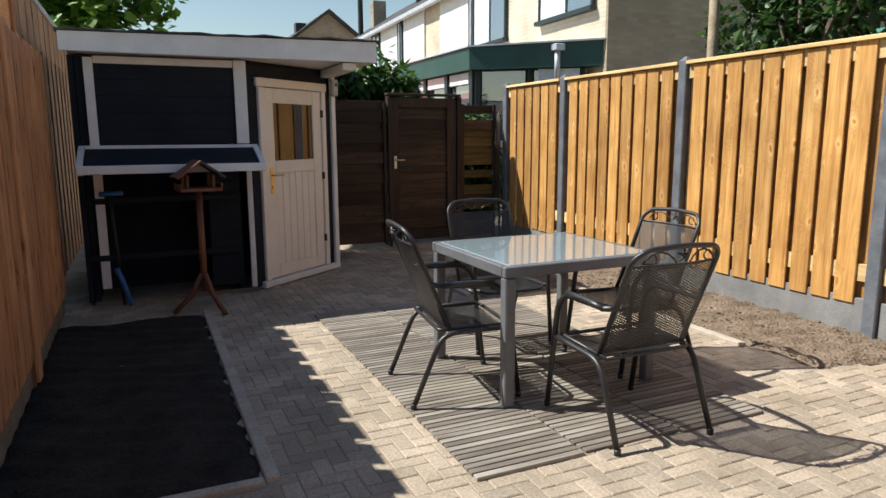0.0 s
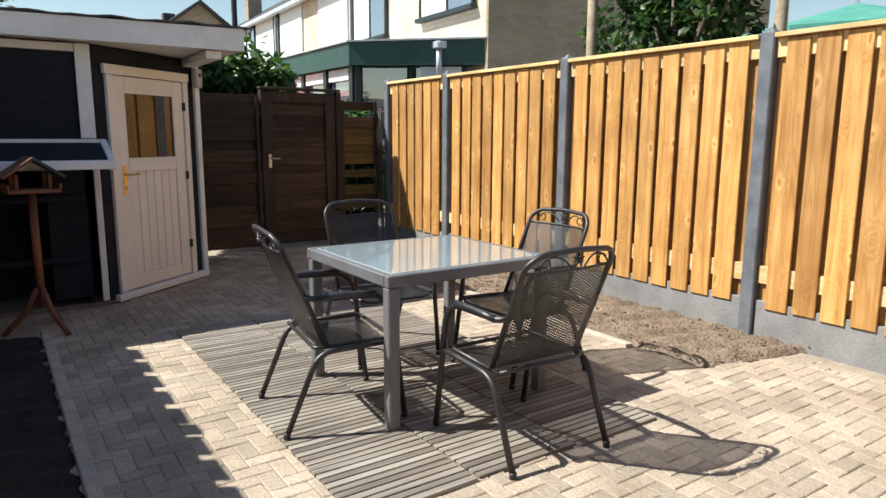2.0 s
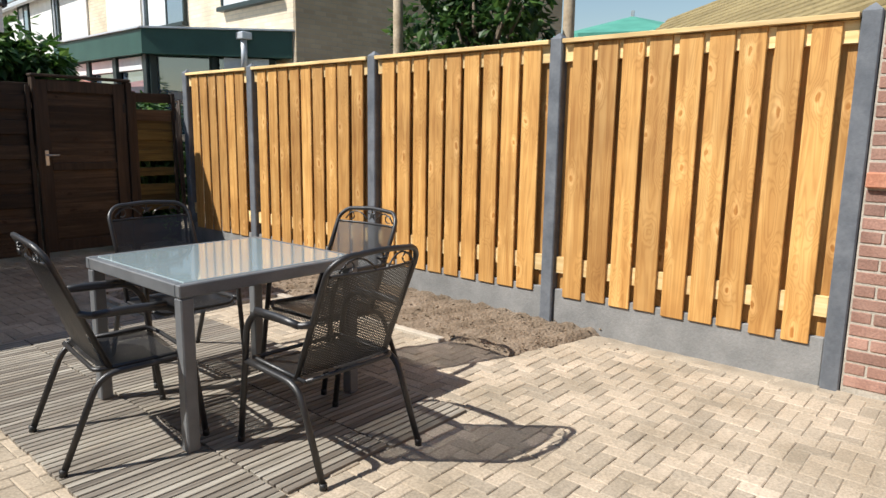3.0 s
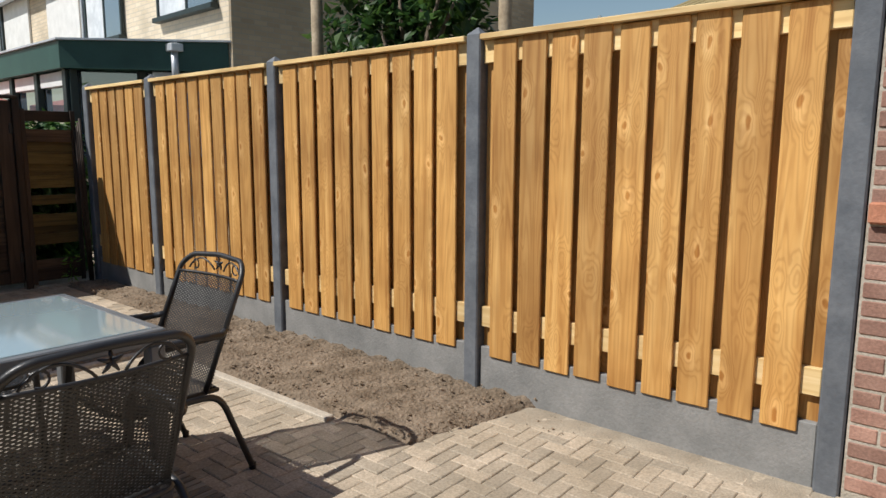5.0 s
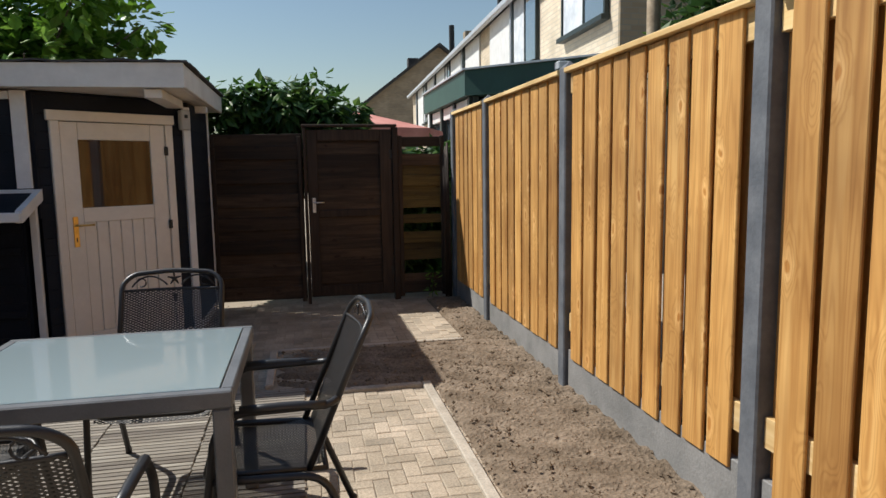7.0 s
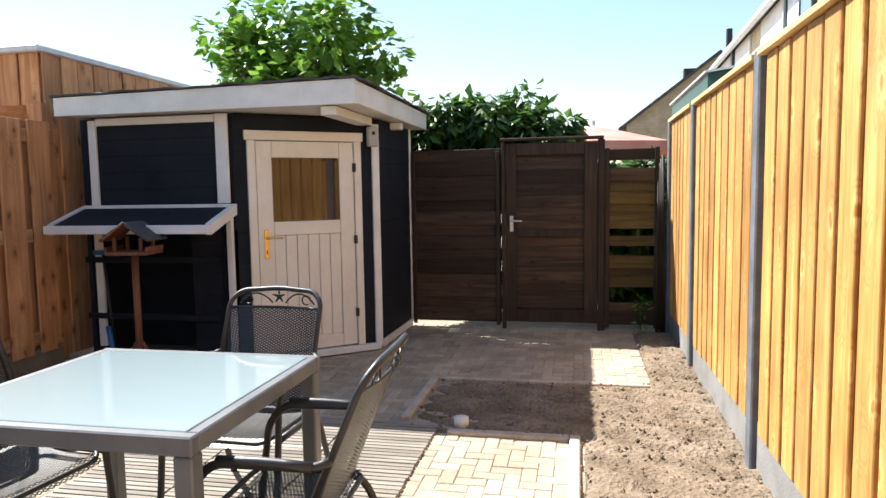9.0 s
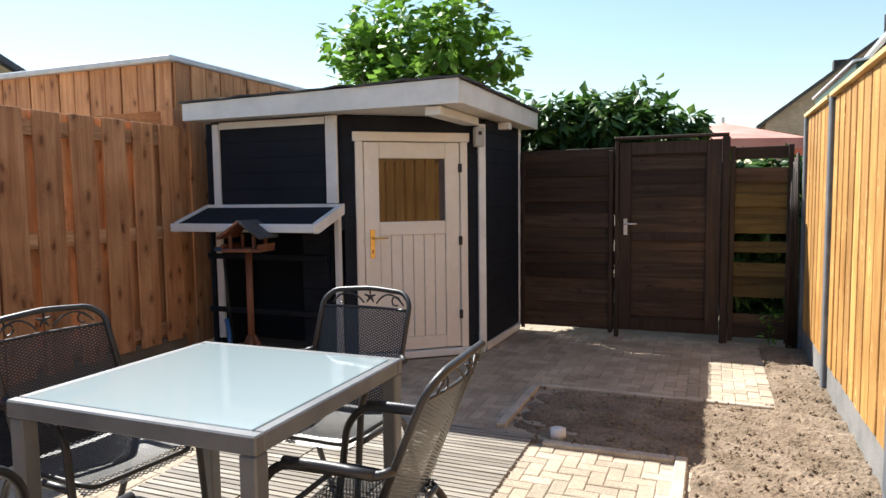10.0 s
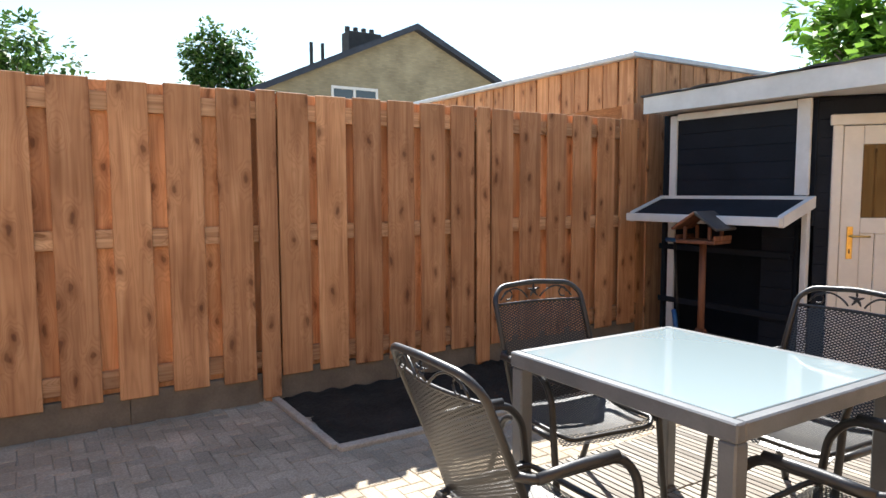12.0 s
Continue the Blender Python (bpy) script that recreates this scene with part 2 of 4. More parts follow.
M_BLACK = surf("black_iron", (0.01, 0.01, 0.01), (0.02, 0.02, 0.02), 20, 90, 0.5, bump=0.05)
M_ALU = surf("aluminium", (0.55, 0.55, 0.55), (0.7, 0.7, 0.7), 20, 90, 0.35, 0.8, bump=0.05)
M_ZINC = surf("pale_roof_trim", (0.45, 0.48, 0.52), (0.58, 0.61, 0.65), 8, 60, 0.45, 0.3, bump=0.05, gc=0.08)
M_PLAST = surf("grey_plastic", (0.35, 0.35, 0.34), (0.45, 0.45, 0.44), 10, 60, 0.5, bump=0.05, gc=0.08)
M_BLUE = surf("blue_plastic", (0.02, 0.10, 0.30), (0.03, 0.16, 0.42), 10, 60, 0.4, bump=0.05)
M_PLASTER = surf("white_plaster", (0.68, 0.67, 0.65), (0.8, 0.79, 0.77), 18, 90, 0.85, bump=0.3, gc=0.08)
M_GREEN = surf("dark_green_fascia", (0.012, 0.055, 0.045), (0.02, 0.075, 0.06), 3, 40, 0.5, bump=0.05, gc=0.08)
M_DGREEN = surf("blackish_green_frame", (0.010, 0.020, 0.020), (0.016, 0.03, 0.03), 3, 40, 0.5, bump=0.05)
M_TILE = surf("dark_roof_tiles", (0.03, 0.03, 0.032), (0.06, 0.058, 0.056), 3, 25, 0.8, bump=0.5)
M_ROOFB = surf("blue_black_roof_edge", (0.02, 0.028, 0.045), (0.035, 0.045, 0.07), 3, 25, 0.6, bump=0.2)
M_CURT = surf("window_curtain", (0.5, 0.54, 0.58), (0.72, 0.75, 0.78), 3, 12, 0.7, bump=0.1, gc=0.08)
M_REDC = surf("faded_red_canvas", (0.52, 0.20, 0.16), (0.66, 0.30, 0.25), 3, 60, 0.9, bump=0.1, gc=0.08)
M_GRNC = surf("green_canvas", (0.05, 0.22, 0.17), (0.08, 0.30, 0.23), 3, 60, 0.9, bump=0.1, gc=0.08)
M_RIB = surf("ochre_corrugated_sheet", (0.20, 0.15, 0.06), (0.30, 0.23, 0.10), 3, 30, 0.6, bump=0.2)
M_BARK = surf("bark", (0.10, 0.075, 0.05), (0.19, 0.15, 0.11), 12, 60, 0.9, bump=0.7)
M_POLE = surf("pale_timber_pole", (0.30, 0.23, 0.15), (0.42, 0.34, 0.24), 6, 40, 0.85, bump=0.3)
M_CREAMB = brickwork("cream_brick", (0.62, 0.52, 0.38), (0.70, 0.60, 0.46), (0.52, 0.46, 0.37), 'x')
# brown brick; on the terrace gable this darker colour carries the wall's shade
M_GABLEB = brickwork("brown_and_shaded_brick", (0.30, 0.24, 0.17), (0.38, 0.31, 0.22), (0.30, 0.27, 0.22), 'y')
M_YELB = brickwork("yellow_grey_brick", (0.30, 0.26, 0.17), (0.37, 0.32, 0.21), (0.30, 0.27, 0.21), 'x')
M_REDB = brickwork("red_brick_far", (0.25, 0.11, 0.075), (0.33, 0.15, 0.10), (0.40, 0.35, 0.29), 'x')
M_REDBY = brickwork("red_brick_house", (0.25, 0.11, 0.075), (0.33, 0.15, 0.10), (0.40, 0.35, 0.29), 'y')
M_LEAF = leafmat("bright_leaves", (0.07, 0.16, 0.015), (0.13, 0.27, 0.03), (0.22, 0.38, 0.06))
M_LEAFV = leafmat("vine_leaves", (0.025, 0.065, 0.012), (0.05, 0.12, 0.022), (0.13, 0.22, 0.05))
M_LEAFD = leafmat("dark_leaves", (0.018, 0.045, 0.012), (0.035, 0.085, 0.02), (0.09, 0.17, 0.035))


def glossy_pane(name, tint, mirror, rough=0.02, ior=1.5):
    m, n, l, b = base_mat(name, rough, 0, 0.5)
    b.inputs["Base Color"].default_value = (*tint, 1)
    g = n.new("ShaderNodeBsdfGlossy")
    g.inputs["Roughness"].default_value = rough
    g.inputs["Color"].default_value = (0.95, 0.95, 0.95, 1)
    f = n.new("ShaderNodeFresnel")
    f.inputs["IOR"].default_value = ior
    a = n.new("ShaderNodeMath")
    a.operation = 'ADD'
    a.use_clamp = True
    a.inputs[1].default_value = mirror
    l.new(f.outputs[0], a.inputs[0])
    mx = n.new("ShaderNodeMixShader")
    l.new(a.outputs[0], mx.inputs[0])
    l.new(b.outputs[0], mx.inputs[1])
    l.new(g.outputs[0], mx.inputs[2])
    l.new(mx.outputs[0], n["Material Output"].inputs[0])
    return m


M_PANE = glossy_pane("window_pane", (0.045, 0.022, 0.011), 0.0, ior=1.32)
M_FARPANE = glossy_pane("far_window_pane", (0.10, 0.13, 0.16), 0.25)
M_DARKPANE = glossy_pane("dark_window_pane", (0.02, 0.03, 0.05), 0.0)
M_TABGLASS = glossy_pane("frosted_table_glass", (0.33, 0.41, 0.43), 0.0, 0.06)


# ---- mesh helpers ----
def box(bm, x0, x1, y0, y1, z0, z1, bevel=0.0, m=None):
    r = bmesh.ops.create_cube(bm, size=1.0)
    vs = r["verts"]
    bmesh.ops.scale(bm, vec=(x1 - x0, y1 - y0, z1 - z0), verts=vs)
    bmesh.ops.translate(bm, vec=((x0 + x1) / 2, (y0 + y1) / 2, (z0 + z1) / 2), verts=vs)
    if bevel:
        es = list({e for v in vs for e in v.link_edges})
        res = bmesh.ops.bevel(bm, geom=es, offset=bevel, segments=1, affect='EDGES')
        vs = list({v for f in res["faces"] for v in f.verts} | {v for v in vs if v.is_valid})
    if m is not None:
        bmesh.ops.transform(bm, matrix=m, verts=vs)
    return vs


def prism(bm, pts, z0, z1):
    """A solid over the plan outline pts, between two heights (numbers, or one height for each corner)."""
    n = len(pts)
    za = z0 if hasattr(z0, "__len__") else [z0] * n
    zb = z1 if hasattr(z1, "__len__") else [z1] * n
    lo = [bm.verts.new((p[0], p[1], h)) for p, h in zip(pts, za)]
    hi = [bm.verts.new((p[0], p[1], h)) for p, h in zip(pts, zb)]
    bm.faces.new(lo[::-1])
    bm.faces.new(hi)
    for i in range(n):
        bm.faces.new((lo[i], lo[(i + 1) % n], hi[(i + 1) % n], hi[i]))


def tube(bm, pts, r, sides=8, r_end=None):
    """A round tube along a line of points."""
    pts = [Vector(p) for p in pts]
    rings = []
    for i, p in enumerate(pts):
        d = (pts[min(i + 1, len(pts) - 1)] - pts[max(i - 1, 0)]).normalized()
        u = d.orthogonal().normalized() if abs(d.z) > 0.999 else d.cross(Vector((0, 0, 1))).normalized()
        v = d.cross(u).normalized()
        rr = r if r_end is None else r + (r_end - r) * i / (len(pts) - 1)
        rings.append([bm.verts.new(p + (u * math.cos(a) + v * math.sin(a)) * rr) for a in (math.tau * k / sides for k in range(sides))])
    for a, b in zip(rings, rings[1:]):
        for k in range(sides):
            bm.faces.new((a[k], a[(k + 1) % sides], b[(k + 1) % sides], b[k]))
    bm.faces.new(rings[0][::-1])
    bm.faces.new(rings[-1])


def bend(pts, n=5, r=0.06):
    """Round the corners of a line of points."""
    pts = [Vector(p) for p in pts]
    out = [pts[0]]
    for a, b, c in zip(pts, pts[1:], pts[2:]):
        d1, d2 = (a - b), (c - b)
        k = min(r, d1.length * 0.45, d2.length * 0.45)
        p, q = b + d1.normalized() * k, b + d2.normalized() * k
        out += [p * (1 - s) ** 2 + b * 2 * s * (1 - s) + q * s * s for s in (i / n for i in range(n + 1))]
    return out + [pts[-1]]


def mesh_of(name, bm, material, smooth=False):
    bmesh.ops.recalc_face_normals(bm, faces=bm.faces[:])
    me = bpy.data.meshes.new(name)
    bm.to_mesh(me)
    bm.free()
    if material:
        me.materials.append(material)
    if smooth:
        me.shade_smooth()
    return me


def part(name, bm, material, parent=None, label="", smooth=False):
    ob = new(name, mesh_of(name, bm, material, smooth))
    if parent:
        ob.parent = parent
    if label:
        ob["label"] = label
    return ob


def boxpart(name, dims, material, parent=None, label="", bevel=0.004, m=None):
    bm = bmesh.new()
    box(bm, *dims, bevel=bevel, m=m)
    return part(name, bm, material, parent, label)


def piece(name, mesh, parent, m, scale=(1, 1, 1)):
    ob = new(name, mesh)
    ob.parent = parent
    ob.matrix_basis = m @ Matrix.Diagonal((*scale, 1))
    return ob


def thing(name, label, category, group="", kind="", at=(0, 0, 0), rz=0):
    ob = new(name)
    ob.empty_display_size = 0.1
    ob.matrix_basis = pose(*at, 0, 0, rz)
    return tagged(ob, label, category, group, kind)


def slab(name, w, d, h, material, bevel=0.004):
    """Mesh of a board with its base at the origin: w across x, d across y, h up."""
    bm = bmesh.new()
    box(bm, -w / 2, w / 2, -d / 2, d / 2, 0, h, bevel)
    return mesh_of(name, bm, material)


# ---- ground and paving ----
PZ = -0.03           # level of the paving; fences and shed stand from z = 0
bm = bmesh.new()
box(bm, -300, 300, -300, 300, -0.4, PZ - 0.006)
ground = tagged(part("ground", bm, M_SAND), "sandy ground under the paving and gardens", "ground", kind="structure")

SOIL_R = [(4.13, 3.05), (5.02, 2.82), (5.02, 8.45), (4.62, 8.45), (4.62, 6.55), (3.08, 6.55), (3.08, 5.47), (4.13, 5.47)]
SOIL_L = [(-0.25, 3.10), (0.85, 3.10), (0.85, 6.05), (-0.25, 6.05)]
SHED = [(0.0, 6.68), (1.38, 6.68), (2.34, 7.48), (2.36, 8.6), (0.0, 8.6)]
MAT = (1.63, 2.72, 3.29, 5.60)


def inside(poly, x, y):
    c = False
    for (x0, y0), (x1, y1) in zip(poly, poly[1:] + poly[:1]):
        if (y0 > y) != (y1 > y) and x < x0 + (y - y0) * (x1 - x0) / (y1 - y0):
            c = not c
    return c


def edge_distance(poly, x, y):
    """How far a point lies from the outline, leaving out the side that runs under the fence."""
    p, best = Vector((x, y)), 1.0
    for a, b in zip(poly, poly[1:] + poly[:1]):
        if a[0] > 5.0 and b[0] > 5.0:
            continue
        a, b = Vector(a), Vector(b)
        k = max(0.0, min(1.0, (p - a).dot(b - a) / (b - a).length_squared))
        best = min(best, (p - a.lerp(b, k)).length)
    return best


def soil(name, poly, material, label, amp, seed, lift=-0.004, rise=0.0):
    """Raked bare soil as an uneven sheet that fills a plan outline."""
    xs, ys = [p[0] for p in poly], [p[1] for p in poly]
    step = 0.024
    bm = bmesh.new()
    grid = {}
    for i in range(int((max(xs) - min(xs)) / step) + 2):
        for j in range(int((max(ys) - min(ys)) / step) + 2):
            x, y = min(xs) + i * step, min(ys) + j * step
            if inside(poly, x, y):
                h = noise.noise((x * 2.2, y * 2.2, seed)) * amp + noise.noise((x * 9, y * 9, seed)) * amp * 0.8 + abs(noise.noise((x * 24, y * 20, seed))) * amp * 0.7
                h += amp * 0.75 * math.sin((x * 0.35 + y * 0.94) * 34 + 3 * noise.noise((x * 2, y * 2, 3)))
                z = lift + h + rise * (x - min(xs)) / (max(xs) - min(xs))
                k = min(1.0, edge_distance(poly, x, y) / 0.07)
                grid[i, j] = bm.verts.new((x, y, z * k + (PZ - 0.014) * (1 - k)))
    for (i, j), v in list(grid.items()):
        q = [grid.get(k) for k in ((i, j), (i + 1, j), (i + 1, j + 1), (i, j + 1))]
        if all(q):
            bm.faces.new(q)
    skirt = [e for e in bm.edges if len(e.link_faces) == 1]
    r = bmesh.ops.extrude_edge_only(bm, edges=skirt)
    for v in (g for g in r["geom"] if isinstance(g, bmesh.types.BMVert)):
        v.co.z = -0.08
    return tagged(part(name, bm, material, smooth=True), label, "soil", kind="structure")


soil("soil_border", SOIL_R, M_SOIL, "bare raked dry brown garden soil along the fence", 0.016, 1.0, PZ + 0.002, 0.035)
soil("soil_plot", SOIL_L, M_SOILD, "dark soil bed beside the wooden fence", 0.012, 5.0, PZ + 0.012)


soil("sand_drift", [(4.72, 1.42), (5.0, 1.35), (5.02, 2.95), (4.62, 2.98), (4.8, 2.3)], M_SAND, "loose pale sand swept against the fence base", 0.005, 8.0, PZ + 0.004)


def kerb(x0, x1, y0, y1):
    tagged(boxpart("kerb", (x0, x1, y0, y1, -0.1, PZ + 0.024), M_KERB, bevel=0.006), "pale concrete edging strip between paving and soil", "kerb", "garden edging strips", "structure")


kerb(4.07, 4.13, 3.58, 5.50)
kerb(3.36, 4.065, 5.44, 5.50)
kerb(3.02, 3.08, 5.66, 6.58)
kerb(3.085, 4.62, 6.55, 6.60)
kerb(0.83, 0.89, 3.08, 5.1)
kerb(0.83, 0.89, 5.105, 6.1)
kerb(-0.2, 0.825, 3.05, 3.10)


# ---- new timber fence with concrete posts ----
FY = [1.40, 3.30, 5.19, 7.08, 8.43]
FX = 5.0
post_bm = bmesh.new()
box(post_bm, -0.05, 0.05, -0.05, 0.05, -0.1, 2.05, 0.008)
tube(post_bm, [(0, 0, 2.045), (0, 0, 2.085)], 0.066, 4, 0.006)
POSTMESH = mesh_of("concrete_post", post_bm, M_POST)
for k, y in enumerate(FY):
    p = new("fence_post", POSTMESH)
    p.matrix_basis = pose(FX, y, 0)
    tagged(p, "dark grey concrete fence post with pointed top", "fence post", "fence posts")
BOARD = slab("board", 0.017, 0.150, 1.80, M_FENCE, 0.004)
rng = random.Random(4)
for ya, yb in zip(FY, FY[1:]):
    a, b = ya + 0.055, yb - 0.055
    ln = b - a
    pan = thing("timber_fence", "new golden pine fence panel with overlapping upright boards", "fence panel", "new timber fence panels", at=(FX, a, 0))
    boxpart("base_plate", (-0.02, 0.02, 0, ln, -0.1, 0.25), M_CONC, pan, "grey concrete base plate", 0.004)
    boxpart("cap", (-0.062, 0.052, 0, ln, 2.008, 2.038), M_RAIL, pan, "pale top cap lath", 0.003)
    for z in (0.37, 1.883):
        boxpart("rail", (-0.016, 0.014, 0, ln, z, z + 0.122), M_RAIL, pan, bevel=0.003)
    n = int(ln / 0.185)
    for i in range(n):
        piece("board", BOARD, pan, pose(-0.0255, ln / 2 + 0.185 * (i - (n - 1) / 2) + rng.uniform(-0.006, 0.006), 0.205 + rng.uniform(-0.006, 0.006), 0, 0, rng.uniform(-1, 1)))
    for i in range(n + 1):
        piece("board", BOARD, pan, pose(0.0235, max(0.076, min(ln / 2 + 0.185 * (i - n / 2), ln - 0.076)), 0.205, 0, 0, rng.uniform(-1, 1)))

# ---- reddish douglas fence ----
LX = -0.22
LP = [-0.82, 1.12, 3.05, 4.78, 6.62]
LBOARD = slab("board", 0.02, 0.215, 1.89, M_DOUG, 0.004)
NBOARD = slab("cover_board", 0.022, 0.125, 2.025, M_DOUG, 0.004)
for ya, yb in zip(LP, LP[1:]):
    ln = yb - ya
    pan = thing("timber_fence", "reddish-brown douglas fence panel with wide alternating boards", "fence panel", "douglas fence panels", at=(LX, ya, 0))
    boxpart("base_plate", (-0.03, 0.018, 0.05, ln * 0.55, -0.1, 0.165), M_CONCB, pan, "low brownish concrete base plate")
    boxpart("base_plate", (-0.028, 0.0175, ln * 0.55 + 0.004, ln - 0.05, -0.1, 0.16), M_CONCB, pan, "low brownish concrete base plate")
    for z in (0.20, 1.04, 1.84):
        boxpart("rail", (-0.018, 0.018, 0.04, ln - 0.04, z, z + 0.11), M_DOUGH, pan, bevel=0.003)
    n = 6
    pitch = (ln - 0.1) / n
    for i in range(n):
        piece("board", LBOARD, pan, pose(0.029, 0.05 + pitch * (i + 0.5), 0.13 + rng.uniform(-0.004, 0.004), 0, 0, rng.uniform(-0.8, 0.8)))
    for i in range(n + 1):
        piece("board", LBOARD, pan, pose(-0.029, max(0.11, min(0.05 + pitch * i, ln - 0.11)), 0.13, 0, 0, rng.uniform(-0.5, 0.5)))
    fp = thing("fence_post", "douglas fence post behind a narrow cover board", "fence post", "douglas fence posts", at=(LX, ya, 0))
    boxpart("post", (-0.04, 0.03, -0.04, 0.035, -0.1, 2.015), M_DOUG, fp)
    piece("cover_board", NBOARD, fp, pose(0.046, 0, 0.0))

# ---- neighbour's carport behind the douglas fence ----
cp = thing("carport", "larch-clad flat-roofed carport with pale metal roof trim", "carport", at=(0, 0, 0))
bm = bmesh.new()
box(bm, -5.5, -0.37, 6.72, 11.2, 2.2, 2.62)
part("roof", bm, M_DOUG, cp)
boxpart("roof_trim", (-5.6, -0.32, 6.62, 11.3, 2.625, 2.68), M_ZINC, cp, "pale grey metal roof trim", 0.01)
CB = slab("fascia_board", 0.19, 0.02, 0.44, M_DOUG, 0.003)
for i in range(25):
    piece("fascia_board", CB, cp, pose(-0.48 - i * 0.205, 6.70 - 0.006 * (i % 2), 2.19))
for i in range(22):
    piece("fascia_board", CB, cp, pose(-0.36 + 0.006 * (i % 2), 6.80 + i * 0.205, 2.19, 0, 0, 90))
WB = slab("wall_board", 0.19, 0.02, 2.2, M_DOUG, 0.003)
for i in range(22):
    piece("wall_board", WB, cp, pose(-0.35 + 0.012 * (i % 2), 6.74 + i * 0.195, 0, 0, 0, 90))
boxpart("corner_post", (-0.5, -0.36, 6.66, 6.8, -0.05, 2.2), M_DOUG, cp)
boxpart("back_wall", (-5.5, -0.5, 11.0, 11.1, -0.05, 2.2), M_DOUG, cp)

# ---- shed ----
shed = thing("garden_shed", "dark navy wooden garden shed with white trim and flat felt roof", "shed", at=(0, 0, 0))
D0, D1 = Vector((1.38, 6.72, 0)), Vector((2.34, 7.48, 0))
DA = math.degrees(math.atan2(D1.y - D0.y, D1.x - D0.x))
DM = pose(D0.x, D0.y, 0, 0, 0, DA)          # the door wall: x along it, y into the shed
DL = (D1 - D0).length


def siding(x0, x1, y, z0, z1, m=Matrix(), holes=None):
    """Horizontal weatherboards on a wall that faces -y."""
    z = z0
    while z < z1 - 0.01:
        h = min(0.135, z1 - z)
        bm = bmesh.new()
        box(bm, x0, x1, y, y + 0.02, z + 0.001, z + h - 0.001, 0.0015, m=m)
        part("weatherboard", bm, M_NAVY, shed)
        z += 0.135


bm = bmesh.new()
prism(bm, [(0.02, 6.70), (1.37, 6.73), (2.31, 7.50), (2.32, 8.59), (0.02, 8.59)], -0.06, -0.002)
part("plinth", bm, M_CONCB, shed, "low concrete plinth")
# front wall above the lean-to, and the dark store below it
boxpart("front_wall", (0.02, 1.38, 6.705, 6.75, 1.10, 2.05), M_NAVY, shed)
siding(0.11, 1.24, 6.684, 1.19, 2.0)
boxpart("store_back", (0.02, 1.38, 7.25, 7.29, 0.0, 1.10), M_NAVY, shed)
boxpart("store_side", (1.22, 1.26, 6.72, 7.25, 0.0, 1.10), M_NAVY, shed)
boxpart("store_side", (0.02, 0.06, 6.72, 7.25, 0.0, 1.10), M_NAVY, shed)
siding(0.98, 1.24, 6.69, 0.06, 1.10)
boxpart("west_wall", (-0.03, 0.015, 6.71, 8.6, 0, 2.05), M_NAVY, shed)
boxpart("back_wall", (0.02, 2.3, 8.55, 8.6, 0, 2.05), M_NAVY, shed)
for n_, d in (("corner_trim", (0.085, 0.155, 6.655, 6.682, 0.12, 2.03)), ("middle_trim", (1.25, 1.355, 6.655, 6.682, 1.33, 2.05)),
              ("top_trim", (0.158, 1.245, 6.657, 6.682, 1.985, 2.045)), ("lower_trim", (1.315, 1.362, 6.655, 6.70, 0.02, 1.28))):
    boxpart(n_, d, M_WHITE, shed, "white painted trim board")
for z in (0.36, 0.84):
    boxpart("batten", (0.0, 1.24, 6.64, 6.654, z, z + 0.05), M_NAVY, shed)
# lean-to canopy
LZ0, LZ1 = 1.130, 1.290
bm = bmesh.new()
prism(bm, [(0.05, 6.255), (1.37, 6.255), (1.37, 6.65), (0.05, 6.65)], [LZ0 + 0.005, LZ0 + 0.005, LZ1 - 0.02, LZ1 - 0.02], [LZ0 + 0.045, LZ0 + 0.045, LZ1 + 0.02, LZ1 + 0.02])
part("canopy_felt", bm, M_NAVY, shed, "dark felt canopy")
boxpart("canopy_front", (0.0, 1.42, 6.20, 6.25, LZ0 - 0.022, LZ0 + 0.045), M_WHITE, shed, "white canopy edge board", 0.006)
for x in (0.0, 1.375):
    bm = bmesh.new()
    prism(bm, [(x, 6.252), (x + 0.045, 6.252), (x + 0.045, 6.655), (x, 6.655)], [LZ0 - 0.03] * 2 + [LZ1 - 0.05] * 2, [LZ0 + 0.055] * 2 + [LZ1 + 0.035] * 2)
    part("canopy_edge", bm, M_WHITE, shed, "white canopy edge board")
boxpart("canopy_top", (0.047, 1.373, 6.615, 6.652, LZ1 - 0.01, LZ1 + 0.035), M_WHITE, shed, "white canopy edge board")

# door wall
OP0, OP1, OPH = 0.10, 1.07, 1.90
for x0, x1, z0, z1 in ((0, OP0, 0, 2.06), (OP1, DL, 0, 2.06), (OP0, OP1, OPH, 2.06)):
    boxpart("door_wall", (x0, x1, 0.02, 0.06, z0, z1), M_NAVY, shed, m=DM)
siding(0.0, OP0, 0.0, 0.0, 2.05, DM)
siding(OP1, DL - 0.03, 0.0, 0.0, 2.05, DM)
siding(OP0, OP1, 0.0, OPH, 2.05, DM)
for x0, x1, z0, z1 in ((OP0 - 0.005, OP0 + 0.06, 0.04, OPH - 0.06), (OP1 - 0.06, OP1 + 0.005, 0.04, OPH - 0.06), (OP0 - 0.025, OP1 + 0.025, OPH - 0.058, OPH + 0.02)):
    boxpart("door_frame", (x0, x1, -0.03, 0.05, z0, z1), M_CREAM, shed, "cream painted door frame", 0.005, m=DM)
boxpart("threshold", (OP0 - 0.05, DL, -0.05, 0.04, -0.02, 0.038), M_WHITE, shed, "white base board", 0.005, m=DM)
door = thing("shed_door", "cream painted wooden stable-style door with window and grooved lower panel", "door", kind="structure")
door.name = "door_1"
